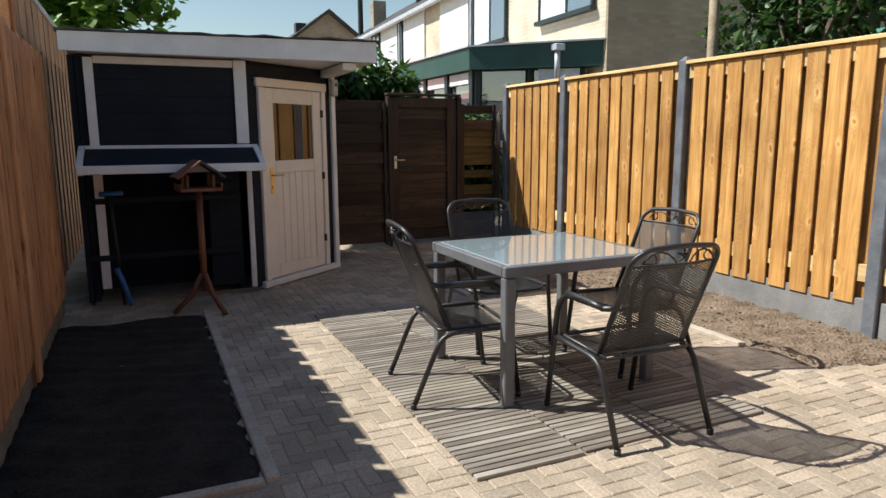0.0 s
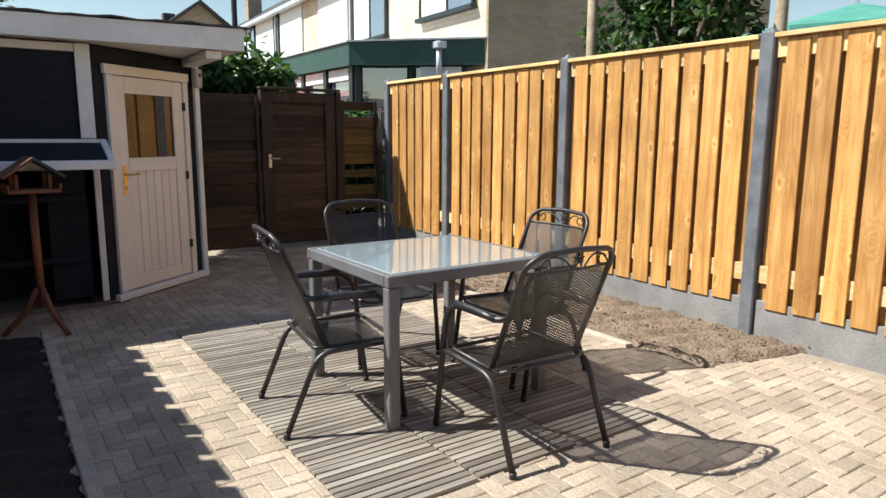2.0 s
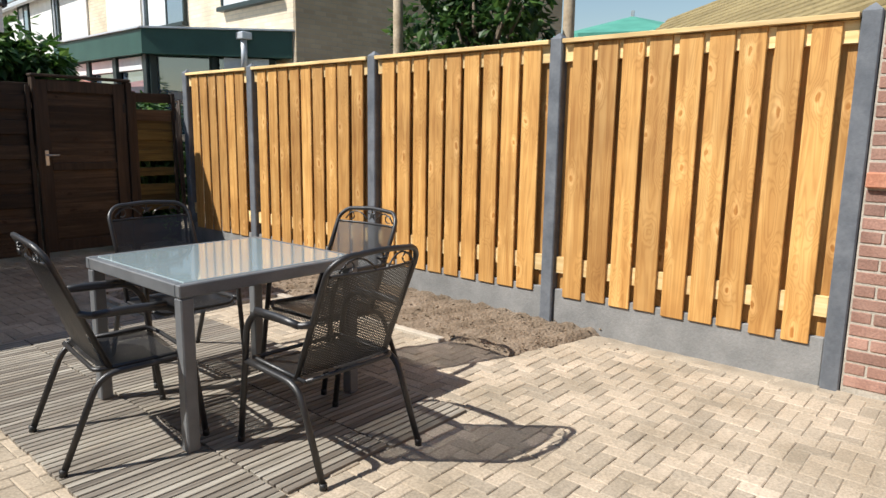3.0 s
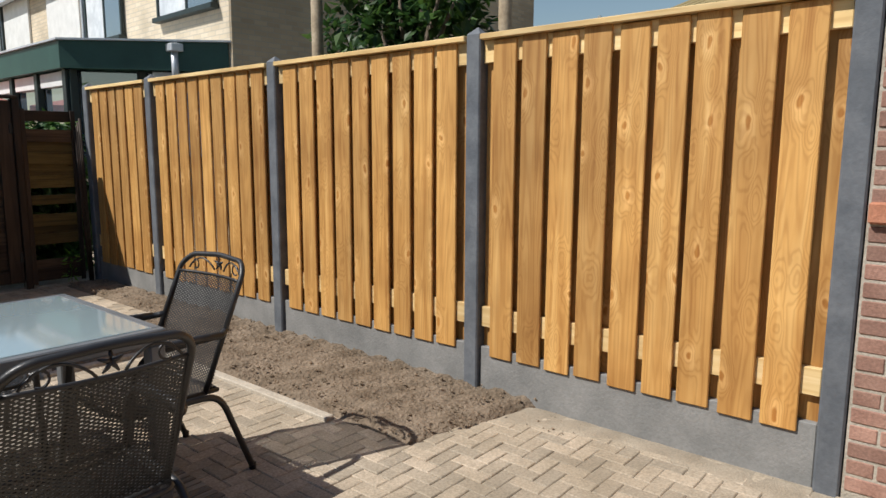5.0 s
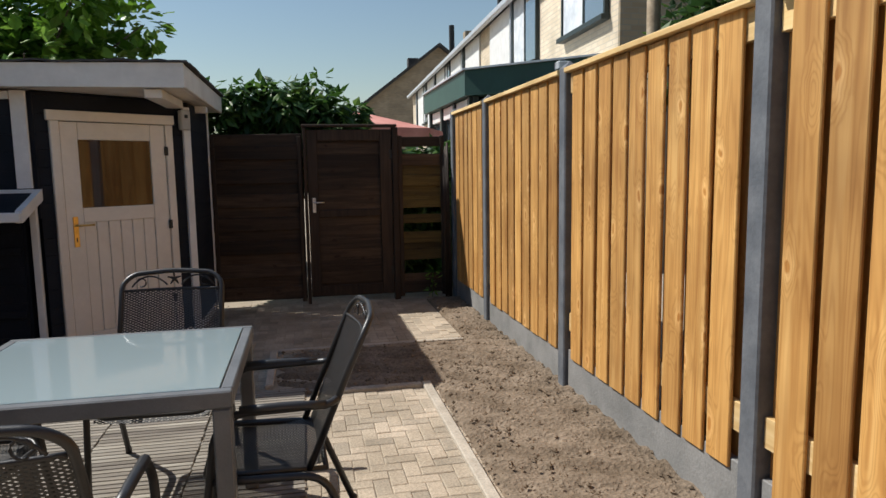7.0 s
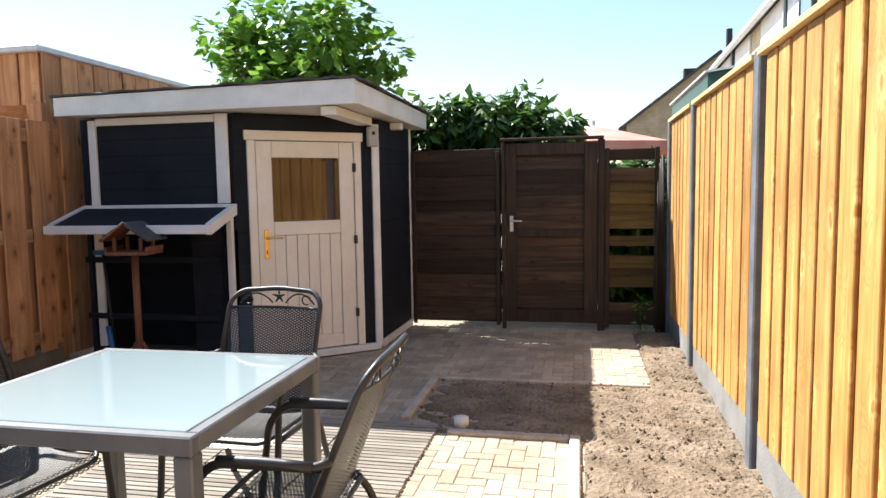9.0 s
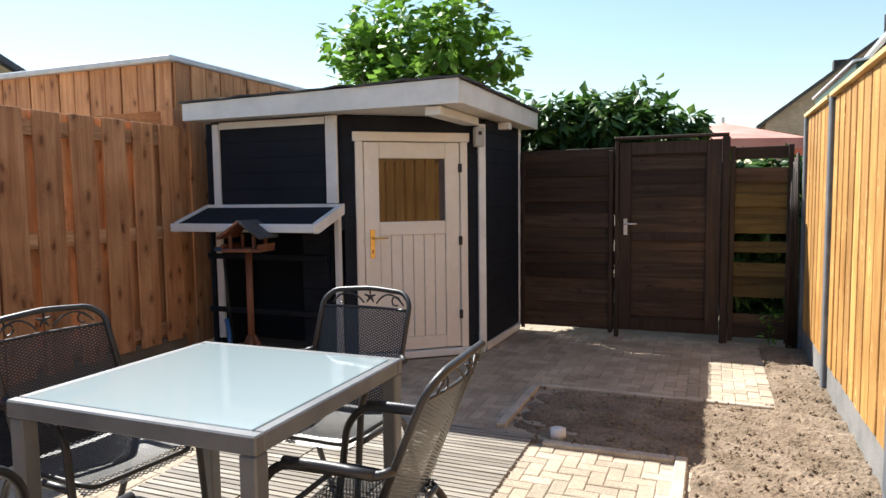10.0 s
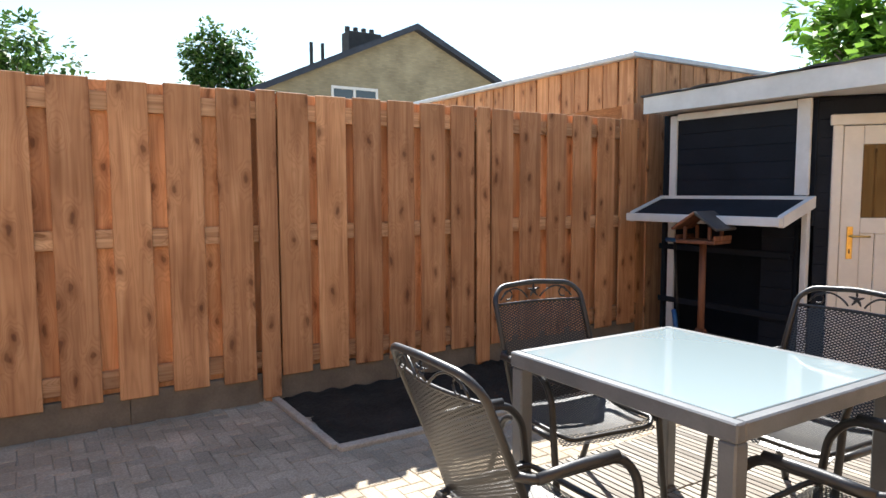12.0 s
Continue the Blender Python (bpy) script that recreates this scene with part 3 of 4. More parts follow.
d0, d1 = OP0 + 0.065, OP1 - 0.065
w0, w1, wz0, wz1 = d0 + 0.13, d1 - 0.13, 1.165, 1.70
for n_, x0, x1, z0, z1 in (("stile", d0, w0, 0.05, 1.835), ("stile", w1, d1, 0.05, 1.835), ("top_rail", w0, w1, wz1, 1.835), ("lock_rail", w0, w1, 1.05, wz0), ("bottom_rail", w0, w1, 0.05, 0.16)):
    boxpart(n_, (x0 + 0.0008, x1 - 0.0008, -0.015, 0.025, z0, z1), M_CREAM, door, bevel=0.004, m=DM)
nb = 6
for i in range(nb):
    bw = (w1 - w0) / nb
    boxpart("panel_board", (w0 + i * bw + 0.002, w0 + (i + 1) * bw - 0.002, -0.006, 0.012, 0.16, 1.05), M_CREAM, door, bevel=0.005, m=DM)
boxpart("pane", (w0, w1, 0.0, 0.006, wz0, wz1), M_PANE, door, "reflecting window pane", 0, m=DM)
hp = boxpart("handle_plate", (d0 + 0.045, d0 + 0.085, -0.022, -0.0155, 0.86, 1.10), M_BRASS, door, "brass handle plate", 0.003, m=DM)
bm = bmesh.new()
tube(bm, bend([(d0 + 0.065, -0.02, 1.03), (d0 + 0.065, -0.06, 1.03), (d0 + 0.19, -0.06, 1.03)], 4, 0.02), 0.008)
bmesh.ops.transform(bm, matrix=DM, verts=bm.verts)
part("lever", bm, M_BRASS, hp, "brass lever", True)
boxpart("keyhole", (d0 + 0.06, d0 + 0.07, -0.0235, -0.0222, 0.90, 0.935), M_BLACK, hp, bevel=0, m=DM)
for z in (0.3, 0.95, 1.58):
    boxpart("hinge", (d1 - 0.012, d1 + 0.018, -0.036, -0.0155, z, z + 0.075), M_BLACK, door, "black hinge", 0.004, m=DM)
boxpart("corner_trim", (DL - 0.045, DL + 0.02, -0.03, 0.03, 0.02, 2.0), M_WHITE, shed, "white painted trim board", m=DM)
# east wall
EM = pose(2.35, 7.50, 0, 0, 0, 89)
boxpart("east_wall", (0.03, 1.08, 0.02, 0.06, 0, 2.05), M_NAVY, shed, m=EM)
siding(0.03, 1.05, 0.0, 0.05, 2.05, EM)
boxpart("corner_trim", (1.05, 1.1, -0.014, 0.03, 0.02, 2.05), M_WHITE, shed, "white painted trim board", m=EM)
boxpart("base_trim", (0.03, 1.05, -0.016, 0.018, -0.02, 0.048), M_WHITE, shed, m=EM)
# soffit, fascia and roof
boxpart("roof_deck", (-0.02, 2.46, 6.503, 8.8, 2.062, 2.12), M_WHITE, shed, "white soffit")
bm = bmesh.new()
prism(bm, [(-0.06, 6.465), (2.50, 6.465), (2.50, 6.50), (-0.06, 6.50)], 2.055, [2.20, 2.235, 2.235, 2.20])
part("front_fascia", bm, M_WHITE, shed, "white painted fascia board")
boxpart("side_fascia", (2.464, 2.50, 6.503, 8.85, 2.06, 2.232), M_WHITE, shed, "white painted fascia board", 0.006)
boxpart("soffit_beam", (2.20, 2.33, 6.54, 7.42, 1.985, 2.053), M_WHITE, shed, "white soffit beam", 0.006)
boxpart("soffit_beam", (2.33, 2.46, 7.9, 8.0, 1.99, 2.053), M_WHITE, shed, "white soffit beam", 0.006)
bm = bmesh.new()
nx, ny = 40, 30
gv = [[bm.verts.new((-0.08 + 2.61 * i / nx, 6.445 + 2.42 * j / ny,
       2.217 + 0.034 * i / nx + 0.018 * noise.noise((i * 0.35, j * 0.5, 2)) + (0.022 * abs(noise.noise((i * 0.9, j * 0.9, 7))) if 0 < j < 4 or i > 36 else 0.004))) for j in range(ny + 1)] for i in range(nx + 1)]
for i in range(nx):
    for j in range(ny):
        bm.faces.new((gv[i][j], gv[i + 1][j], gv[i + 1][j + 1], gv[i][j + 1]))
r = bmesh.ops.extrude_face_region(bm, geom=bm.faces[:])
bmesh.ops.translate(bm, vec=(0, 0, -0.014), verts=[g for g in r["geom"] if isinstance(g, bmesh.types.BMVert)])
part("roof_felt", bm, M_FELT, shed, "wavy dark felt roofing")
bx = thing("junction_box", "small grey outdoor electrical box on the shed corner", "electrical box")
bxb = boxpart("body", (DL - 0.10, DL - 0.01, -0.095, -0.031, 1.80, 1.97), M_PLAST, bx, bevel=0.01, m=DM)
boxpart("knob", (DL - 0.07, DL - 0.04, -0.105, -0.096, 1.90, 1.93), M_BLACK, bx, bevel=0.003, m=DM)

# blue-handled things in the dark store
bm = bmesh.new()
tube(bm, [(0.12, 6.60, 0.93), (0.30, 6.62, 0.93)], 0.02)
rake = thing("broom", "blue plastic broom leaning in the dark store", "broom")
part("head", bm, M_BLUE, rake, smooth=True)
bm = bmesh.new()
tube(bm, [(0.2, 6.61, 0.93), (0.24, 6.66, PZ)], 0.012)
part("stick", bm, M_BLACK, rake, smooth=True)
bm = bmesh.new()
tube(bm, bend([(0.30, 6.55, PZ + 0.014), (0.24, 6.60, 0.2), (0.20, 6.62, 0.30)], 4), 0.022)
tagged(part("watering_hose", bm, M_BLUE, smooth=True), "short blue plastic hose in the store", "hose")

# ---- bird table ----
bt = thing("bird_table", "reddish wooden bird table with gabled roof on a three-legged pole", "bird table", at=(0.86, 6.12, PZ), rz=8)
bm = bmesh.new()
tube(bm, [(0, 0, 0.18), (0, 0, 1.005)], 0.027, 8)
part("pole", bm, M_BIRD, bt, smooth=True)
for k in range(3):
    a = math.tau * k / 3 - 1.15
    bm = bmesh.new()
    tube(bm, bend([(0.02 * math.cos(a), 0.02 * math.sin(a), 0.32), (0.10 * math.cos(a), 0.10 * math.sin(a), 0.15), (0.25 * math.cos(a), 0.25 * math.sin(a), 0.012)], 3), 0.021, 6)
    part("leg", bm, M_BIRD, bt, smooth=True)
boxpart("tray", (-0.16, 0.16, -0.13, 0.13, 0.995, 1.022), M_BIRD, bt, bevel=0.006)
for x in (-0.155, 0.155):
    boxpart("tray_edge", (x - 0.008, x + 0.008, -0.13, 0.13, 1.023, 1.057), M_BIRD, bt)
for x in (-0.10, 0.10):
    for y in (-0.09, 0.09):
        boxpart("roof_post", (x - 0.012, x + 0.012, y - 0.012, y + 0.012, 1.022, 1.125), M_BIRD, bt)
for s in (-1, 1):
    bm = bmesh.new()
    box(bm, -0.005, 0.225, -0.15, 0.15, -0.01, 0.01, 0.004, m=pose(0, 0, 1.232, 0, 35, 0) if s > 0 else pose(0, 0, 1.232, 0, 145, 0))
    part("roof_slope", bm, M_FELT if s > 0 else M_BIRD, bt)

# ---- dark back fence and gate ----
BY = 8.60
PLK = {}


def plank(w, mat):
    key = (round(w, 2), mat.name)
    if key not in PLK:
        bm = bmesh.new()
        box(bm, -w / 2, w / 2, -0.009, 0.009, 0, 0.145, 0.004)
        PLK[key] = mesh_of("plank", bm, mat)
    return PLK[key]


bf = thing("plank_fence", "dark brown stained fence panel of horizontal overlapping planks", "fence panel", "dark back fence panels", at=(2.38, BY, 0))
for i in range(14):
    piece("plank", plank(0.955, M_DARKW), bf, pose(0.475, 0.018 if i % 2 else -0.014, 0.03 + i * 0.127, rng.uniform(-2, 2), rng.uniform(-0.35, 0.35)))
for x in (0.03, 0.92):
    boxpart("upright", (x - 0.02, x + 0.02, -0.045, -0.024, 0, 1.80), M_DARKV, bf)
for x0, x1 in ((3.340, 3.376), (4.303, 4.370)):
    tagged(boxpart("gate_post", (x0, x1, BY - 0.06, BY + 0.04, -0.05, 1.892), M_DARKV, bevel=0.006), "dark stained timber gate post", "gate post", "gate posts")
tagged(boxpart("gate_lintel", (3.33, 4.36, BY - 0.065, BY + 0.045, 1.895, 1.925), M_DARKV, bevel=0.006), "dark stained timber lintel over the gate", "lintel")
gate = thing("garden_gate", "closed dark brown wooden garden gate with two plank panels", "gate", at=(3.380, BY, 0))
GW = 0.920
for n_, x0, x1, z0, z1 in (("stile", 0.0, 0.11, 0.04, 1.87), ("stile", GW - 0.13, GW, 0.04, 1.87), ("rail", 0.111, GW - 0.131, 1.75, 1.87), ("rail", 0.111, GW - 0.131, 0.92, 1.0), ("rail", 0.111, GW - 0.131, 0.04, 0.16)):
    boxpart(n_, (x0, x1, -0.03, 0.0, z0, z1), M_DARKV, gate)
for i in range(14):
    piece("plank", plank(GW - 0.02, M_DARKW), gate, pose(GW / 2, 0.012, 0.045 + i * 0.129))
gp = boxpart("handle_plate", (0.042, 0.080, -0.037, -0.0305, 0.975, 1.135), M_ALU, gate, "white metal handle plate", 0.003)
bm = bmesh.new()
tube(bm, bend([(0.061, -0.035, 1.085), (0.061, -0.075, 1.085), (0.17, -0.075, 1.085)], 4, 0.02), 0.009)
part("lever", bm, M_ALU, gp, smooth=True)
for z in (0.25, 1.55):
    boxpart("hinge", (GW - 0.03, GW + 0.005, -0.04, -0.0305, z, z + 0.1), M_BLACK, gate)
sf = thing("plank_fence", "mossy gappy fence panel of horizontal planks beside the gate", "fence panel", "dark back fence panels", at=(4.40, BY, 0))
for i, (z, h) in enumerate(((0.03, 0.13), (0.135, 0.115), (0.41, 0.11), (0.50, 0.12), (0.60, 0.13), (0.825, 0.10), (1.0, 0.13), (1.12, 0.13), (1.24, 0.13), (1.36, 0.13), (1.47, 0.13), (1.68, 0.11))):
    piece("plank", plank(0.50, M_MOSSY if 1 < i < 10 else M_DARKW), sf, pose(0.235, 0.012 if i % 2 else -0.012, z, rng.uniform(-2, 2), rng.uniform(-0.6, 0.6)), (1, 1, h / 0.145))
for x in (-0.005, 0.47):
    boxpart("upright", (x - 0.022, x + 0.022, -0.045, -0.023, 0, 1.80), M_DARKV, sf)
for i in range(4):
    bm = bmesh.new()
    tube(bm, [(4.945 - i * 0.03, BY - 0.08 - i * 0.055, PZ), (4.915 - 0.012 * i, BY - 0.1 + 0.02 * i, 1.72 - i * 0.04)], 0.013, 6)
    tagged(part("garden_stake", bm, M_DARKV, smooth=True), "thin dark wooden stake leaning in the fence corner", "stake", "leaning stakes")


# ---- slatted wooden floor tiles ----
SLATMESH = slab("slat", 0.545, 0.035, 0.018, M_SLAT, 0.0015)
BATTEN = slab("batten", 0.04, 0.555, 0.014, M_SLAT, 0.002)
cols, rows_ = 3, 5
for i in range(cols):
    for j in range(rows_):
        cx = MAT[0] + 0.277 + i * 0.554
        cy = MAT[1] + 0.288 + j * 0.576 + (0, 0.012, -0.01)[i]
        t = thing("deck_tile", "grey weathered slatted wooden deck tile on the paving", "deck tile", "slatted deck tiles", at=(cx, cy, PZ - 0.018), rz=rng.uniform(-0.5, 0.5))
        for x in (-0.2, 0.2):
            piece("batten", BATTEN, t, pose(x, 0, 0))
        for k in range(13):
            piece("slat", SLATMESH, t, pose(rng.uniform(-0.003, 0.003), -0.2655 + k * 0.0443, 0.0145, 0, 0, rng.uniform(-0.4, 0.4)))
DECK = PZ + 0.015

# ---- table ----
tb = thing("garden_table", "square grey metal garden table with frosted glass top", "table", at=(2.584, 3.765, DECK))
TH = 0.735 - DECK
for sx in (-1, 1):
    for sy in (-1, 1):
        boxpart("leg", (sx * 0.463 - 0.03, sx * 0.463 + 0.03, sy * 0.434 - 0.03, sy * 0.434 + 0.03, 0, TH - 0.06), M_TABLE, tb, bevel=0.006)
for s in (-1, 1):
    boxpart("frame_rail", (-0.498, 0.498, s * 0.448 - 0.02, s * 0.448 + 0.02, TH - 0.058, TH), M_TABLE, tb, bevel=0.005)
    boxpart("frame_rail", (s * 0.478 - 0.02, s * 0.478 + 0.02, -0.427, 0.427, TH - 0.058, TH), M_TABLE, tb, bevel=0.005)
boxpart("glass_top", (-0.456, 0.456, -0.426, 0.426, TH - 0.008, TH + 0.002), M_TABGLASS, tb, "pale blue frosted glass top", 0.002)


# ---- chairs ----
def ribbon_mesh(name, surf_fn, nu, nv, width, keep=None):
    """Expanded metal: crossing flat strands laid on a curved surface."""
    vs, fs = [], []
    for s in (1, -1):
        for c in range(-nv, nu + nv + 1):
            run = []
            for k in range(nv + 1):
                u = (c + s * k) / nu
                if 0 <= u <= 1:
                    run.append((u, k / nv))
            for (u0, v0), (u1, v1) in zip(run, run[1:]):
                p, q = surf_fn(u0, v0), surf_fn(u1, v1)
                if keep and not (keep(u0, v0) and keep(u1, v1)):
                    continue
                d = (q - p).normalized()
                e = (surf_fn(min(u0 + 0.01, 1), v0) - surf_fn(max(u0 - 0.01, 0), v0)).cross(surf_fn(u0, min(v0 + 0.01, 1)) - surf_fn(u0, max(v0 - 0.01, 0))).normalized()
                w = d.cross(e) * width / 2
                h = e * 0.0008
                b = len(vs)
                vs += [p - w + h, p + w + h, q + w + h, q - w + h, p - w - h, p + w - h, q + w - h, q - w - h]
                fs += [(b, b + 1, b + 2, b + 3), (b + 7, b + 6, b + 5, b + 4)]
    me = bpy.data.meshes.new(name)
    me.from_pydata([tuple(v) for v in vs], [], fs)
    me.materials.append(M_METAL)
    return me


SEAT_Z, BACK_Y, TOP_Y, TOP_Z = 0.41, -0.11, -0.290, 0.9375
HW = 0.242


def seat_s(u, v):
    x = (u - 0.5) * 2 * HW
    return Vector((x, 0.27 - 0.40 * v, SEAT_Z + 0.012 - 0.030 * math.sin(math.pi * (0.25 + 0.75 * v)) - 0.012 * math.cos(math.pi * (u - 0.5)) - (0.03 * max(0, 0.12 - v) / 0.12)))


def back_s(u, v):
    x = (u - 0.5) * 2 * (HW - 0.01 * v)
    z = SEAT_Z + 0.01 + (TOP_Z - 0.085 - SEAT_Z - 0.01) * v
    y = BACK_Y + (TOP_Y - BACK_Y) * (v * 0.86) - 0.03 * math.cos(math.pi * (u - 0.5)) * (0.3 + 0.7 * v)
    return Vector((x, y, z))


def chair():
    c = thing("garden_chair", "charcoal metal garden armchair with expanded-mesh seat and scrolled top", "chair", "chairs round the table")
    for nm, me in (("seat", ribbon_mesh("seat", seat_s, 19, 31, 0.0052)), ("backrest", ribbon_mesh("backrest", back_s, 19, 36, 0.0052))):
        o = new(nm, me)
        o.parent = c
    # back frame: one bent tube from seat to seat over the top
    bm = bmesh.new()
    tube(bm, bend([(-HW, BACK_Y + 0.03, SEAT_Z - 0.01), (-HW, TOP_Y + 0.012, TOP_Z - 0.05), (-HW + 0.05, TOP_Y - 0.02, TOP_Z - 0.003), (0, TOP_Y - 0.036, TOP_Z + 0.01),
                   (HW - 0.05, TOP_Y - 0.02, TOP_Z - 0.003), (HW, TOP_Y + 0.012, TOP_Z - 0.05), (HW, BACK_Y + 0.03, SEAT_Z - 0.01)], 5, 0.05), 0.0125, 8)
    part("back_frame", bm, M_METAL, c, smooth=True)
    bm = bmesh.new()
    zb = TOP_Z - 0.078
    tube(bm, [back_s(k / 12, 1.0) + Vector((0, 0, 0.004)) for k in range(13)], 0.007, 6)
    part("cross_bar", bm, M_METAL, c, smooth=True)
    for s in (-1, 1):
        bm = bmesh.new()
        yy = TOP_Y - 0.012
        tube(bm, [(s * (0.035 + 0.165 * k / 14), yy - 0.02 + 0.045 * k / 14 * 0.6, zb + 0.012 + 0.05 * math.sin(math.pi * k / 14) ** 0.8) for k in range(15)], 0.0045, 5)
        tube(bm, [(s * (0.155 + 0.022 * math.cos(a)), yy + 0.0, zb + 0.032 + 0.022 * math.sin(a)) for a in (math.tau * k / 12 for k in range(11))], 0.004, 5)
        part("scroll", bm, M_METAL, c, smooth=True)
    bm = bmesh.new()
    for k in range(5):
        a = math.tau * k / 5 + 0.3
        tube(bm, [(0, TOP_Y - 0.03, zb + 0.045), (0.017 * math.cos(a), TOP_Y - 0.036, zb + 0.045 + 0.017 * math.sin(a)), (0.034 * math.cos(a), TOP_Y - 0.03, zb + 0.045 + 0.034 * math.sin(a))], 0.009, 6, 0.003)
    part("leaf_ornament", bm, M_METAL, c, smooth=True)
    bm = bmesh.new()
    loop = [seat_s(k / 10, 0.0) for k in range(11)] + [seat_s(1, k / 10) for k in range(1, 11)]
    tube(bm, bend([(-HW, -0.14, SEAT_Z - 0.008), (-HW, 0.24, SEAT_Z), (-HW + 0.04, 0.275, SEAT_Z - 0.02), (HW - 0.04, 0.275, SEAT_Z - 0.02), (HW, 0.24, SEAT_Z), (HW, -0.14, SEAT_Z - 0.008), (-HW, -0.14, SEAT_Z - 0.008)], 4, 0.04), 0.010, 8)
    part("seat_frame", bm, M_METAL, c, smooth=True)
    for s in (-1, 1):
        x = s * (HW + 0.03)
        bm = bmesh.new()
        tube(bm, bend([(s * HW, -0.185, 0.655), (x, -0.15, 0.645), (x, 0.17, 0.635), (x, 0.235, 0.56), (x, 0.255, 0.38), (x, 0.30, 0.012)], 6, 0.075), 0.0145, 8)
        leg = part("arm_and_front_leg", bm, M_METAL, c, smooth=True)
        bm = bmesh.new()
        tube(bm, bend([(x + s * 0.004, -0.14, 0.646), (x + s * 0.004, 0.0, 0.652), (x + s * 0.004, 0.15, 0.646)], 3), 0.0165, 8)
        part("armrest", bm, M_METAL, c, smooth=True)
        bm = bmesh.new()
        tube(bm, bend([(x, 0.24, 0.40), (x, 0.05, SEAT_Z - 0.015), (x, -0.13, SEAT_Z - 0.02), (x, -0.29, 0.012)], 5, 0.08), 0.0145, 8)
        part("rear_leg", bm, M_METAL, c, smooth=True)
        for y in (0.30, -0.29):
            bm = bmesh.new()
            tube(bm, [(x, y, 0), (x, y, 0.03)], 0.016, 8)
            part("foot_cap", bm, M_BLACK, c, "black plastic foot cap", True)
    return c


ch = chair()
ch.matrix_basis = pose(2.585, 2.945, PZ, 0, 0, -1) @ pose(0, 0, 0.007, 1.3, 0, 0)
for x, y, rz in ((1.98, 3.73, -97), (2.65, 4.433, 178)):
    copy_thing(ch, pose(x, y, DECK, 0, 0, rz))
copy_thing(ch, pose(3.215, 3.69, PZ, 0, 0, 92) @ pose(0, 0, 0.007, 1.3, 0, 0))

# ---- brick wall at the end of the new fence ----
wall = tagged(boxpart("wall_east", (4.968, 5.3, -3.2, 1.345, -0.05, 3.0), M_MORTAR, bevel=0), "red-brown brick house wall with pale mortar", "wall", kind="structure")
bf_ = thing("butterfly_ornament", "white plaster butterfly ornament hung on the brick wall", "ornament", at=(4.945, 1.152, 1.715), rz=-90)
bf_.scale = (0.84, 0.84, 1.0)
for s in (-1, 1):
    bm = bmesh.new()
    up = [(0.01, 0.0), (0.03, 0.05), (0.10, 0.10), (0.175, 0.125), (0.182, 0.09), (0.165, 0.03), (0.13, -0.008), (0.01, -0.03)]
    lo = [(0.01, -0.03), (0.12, -0.009), (0.132, -0.05), (0.105, -0.09), (0.07, -0.125), (0.045, -0.10), (0.02, -0.06)]
    for out in (up, lo):
        f0 = [bm.verts.new((s * px, -0.012 - 0.12 * px, pz)) for px, pz in out]
        f1 = [bm.verts.new((s * px, 0.012 - 0.10 * px, pz)) for px, pz in out]
        bm.faces.new(f0)
        bm.faces.new(f1[::-1])
        for i in range(len(out)):
            bm.faces.new((f0[i], f0[(i + 1) % len(out)], f1[(i + 1) % len(out)], f1[i]))
    part("wing", bm, M_PLASTER, bf_)
    bm = bmesh.new()
    for cx, cz, rr in ((0.125, 0.055, 0.03), (0.08, -0.065, 0.026), (0.07, 0.03, 0.022)):
        tube(bm, [(s * (cx + rr * (1 - k / 26) * math.cos(k * 0.6)), -0.014 - 0.12 * cx, cz + rr * (1 - k / 26) * math.sin(k * 0.6)) for k in range(20)], 0.004, 5)
    part("wing_relief", bm, M_PLASTER, bf_)
bm = bmesh.new()
tube(bm, [(0, -0.016, -0.09), (0, -0.024, -0.03), (0, -0.026, 0.03)], 0.010, 8, 0.017)
for s in (-1, 1):
    tube(bm, [(s * (0.006 + 0.02 * k / 6), -0.024, 0.035 + 0.04 * math.sin(k / 6 * 1.9)) for k in range(7)], 0.005, 5)
part("body", bm, M_PLASTER, bf_, smooth=True)

# ---- user's house and closing walls behind the walk ----
tagged(boxpart("wall_south", (-0.3, 5.3, -3.4, -3.21, -0.05, 3.0), M_REDBY, bevel=0), "plain red brick house wall", "wall", kind="structure")
tagged(boxpart("wall_west", (-0.3, -0.2, -3.2, -0.93, -0.05, 2.0), M_DOUG, bevel=0), "plain wooden garden partition", "wall", kind="structure")


# ---- terraced houses across the fence ----
def window(parent, x, y0, y1, z0, z1, curtains=True):
    w = boxpart("window", (x - 0.05, x - 0.012, y0, y1, z0, z1), M_CURT if curtains else M_FARPANE, parent, "window with pale curtains", 0)
    boxpart("pane", (x - 0.062, x - 0.055, y0, y0 + (y1 - y0) * 0.45, z0, z1), M_FARPANE, w, bevel=0)
    for a, b, c, d in ((y0 - 0.06, y0, z0, z1), (y1, y1 + 0.06, z0, z1), (y0 - 0.06, y1 + 0.06, z1, z1 + 0.08), ((y0 * 0.55 + y1 * 0.45) - 0.03, (y0 * 0.55 + y1 * 0.45) + 0.03, z0, z1)):
        boxpart("frame", (x - 0.075, x - 0.008, a, b, c, d), M_DGREEN, w, bevel=0.005)
    boxpart("sill", (x - 0.14, x - 0.01, y0 - 0.1, y1 + 0.1, z0 - 0.08, z0 - 0.005), M_DGREEN, w, bevel=0.005)


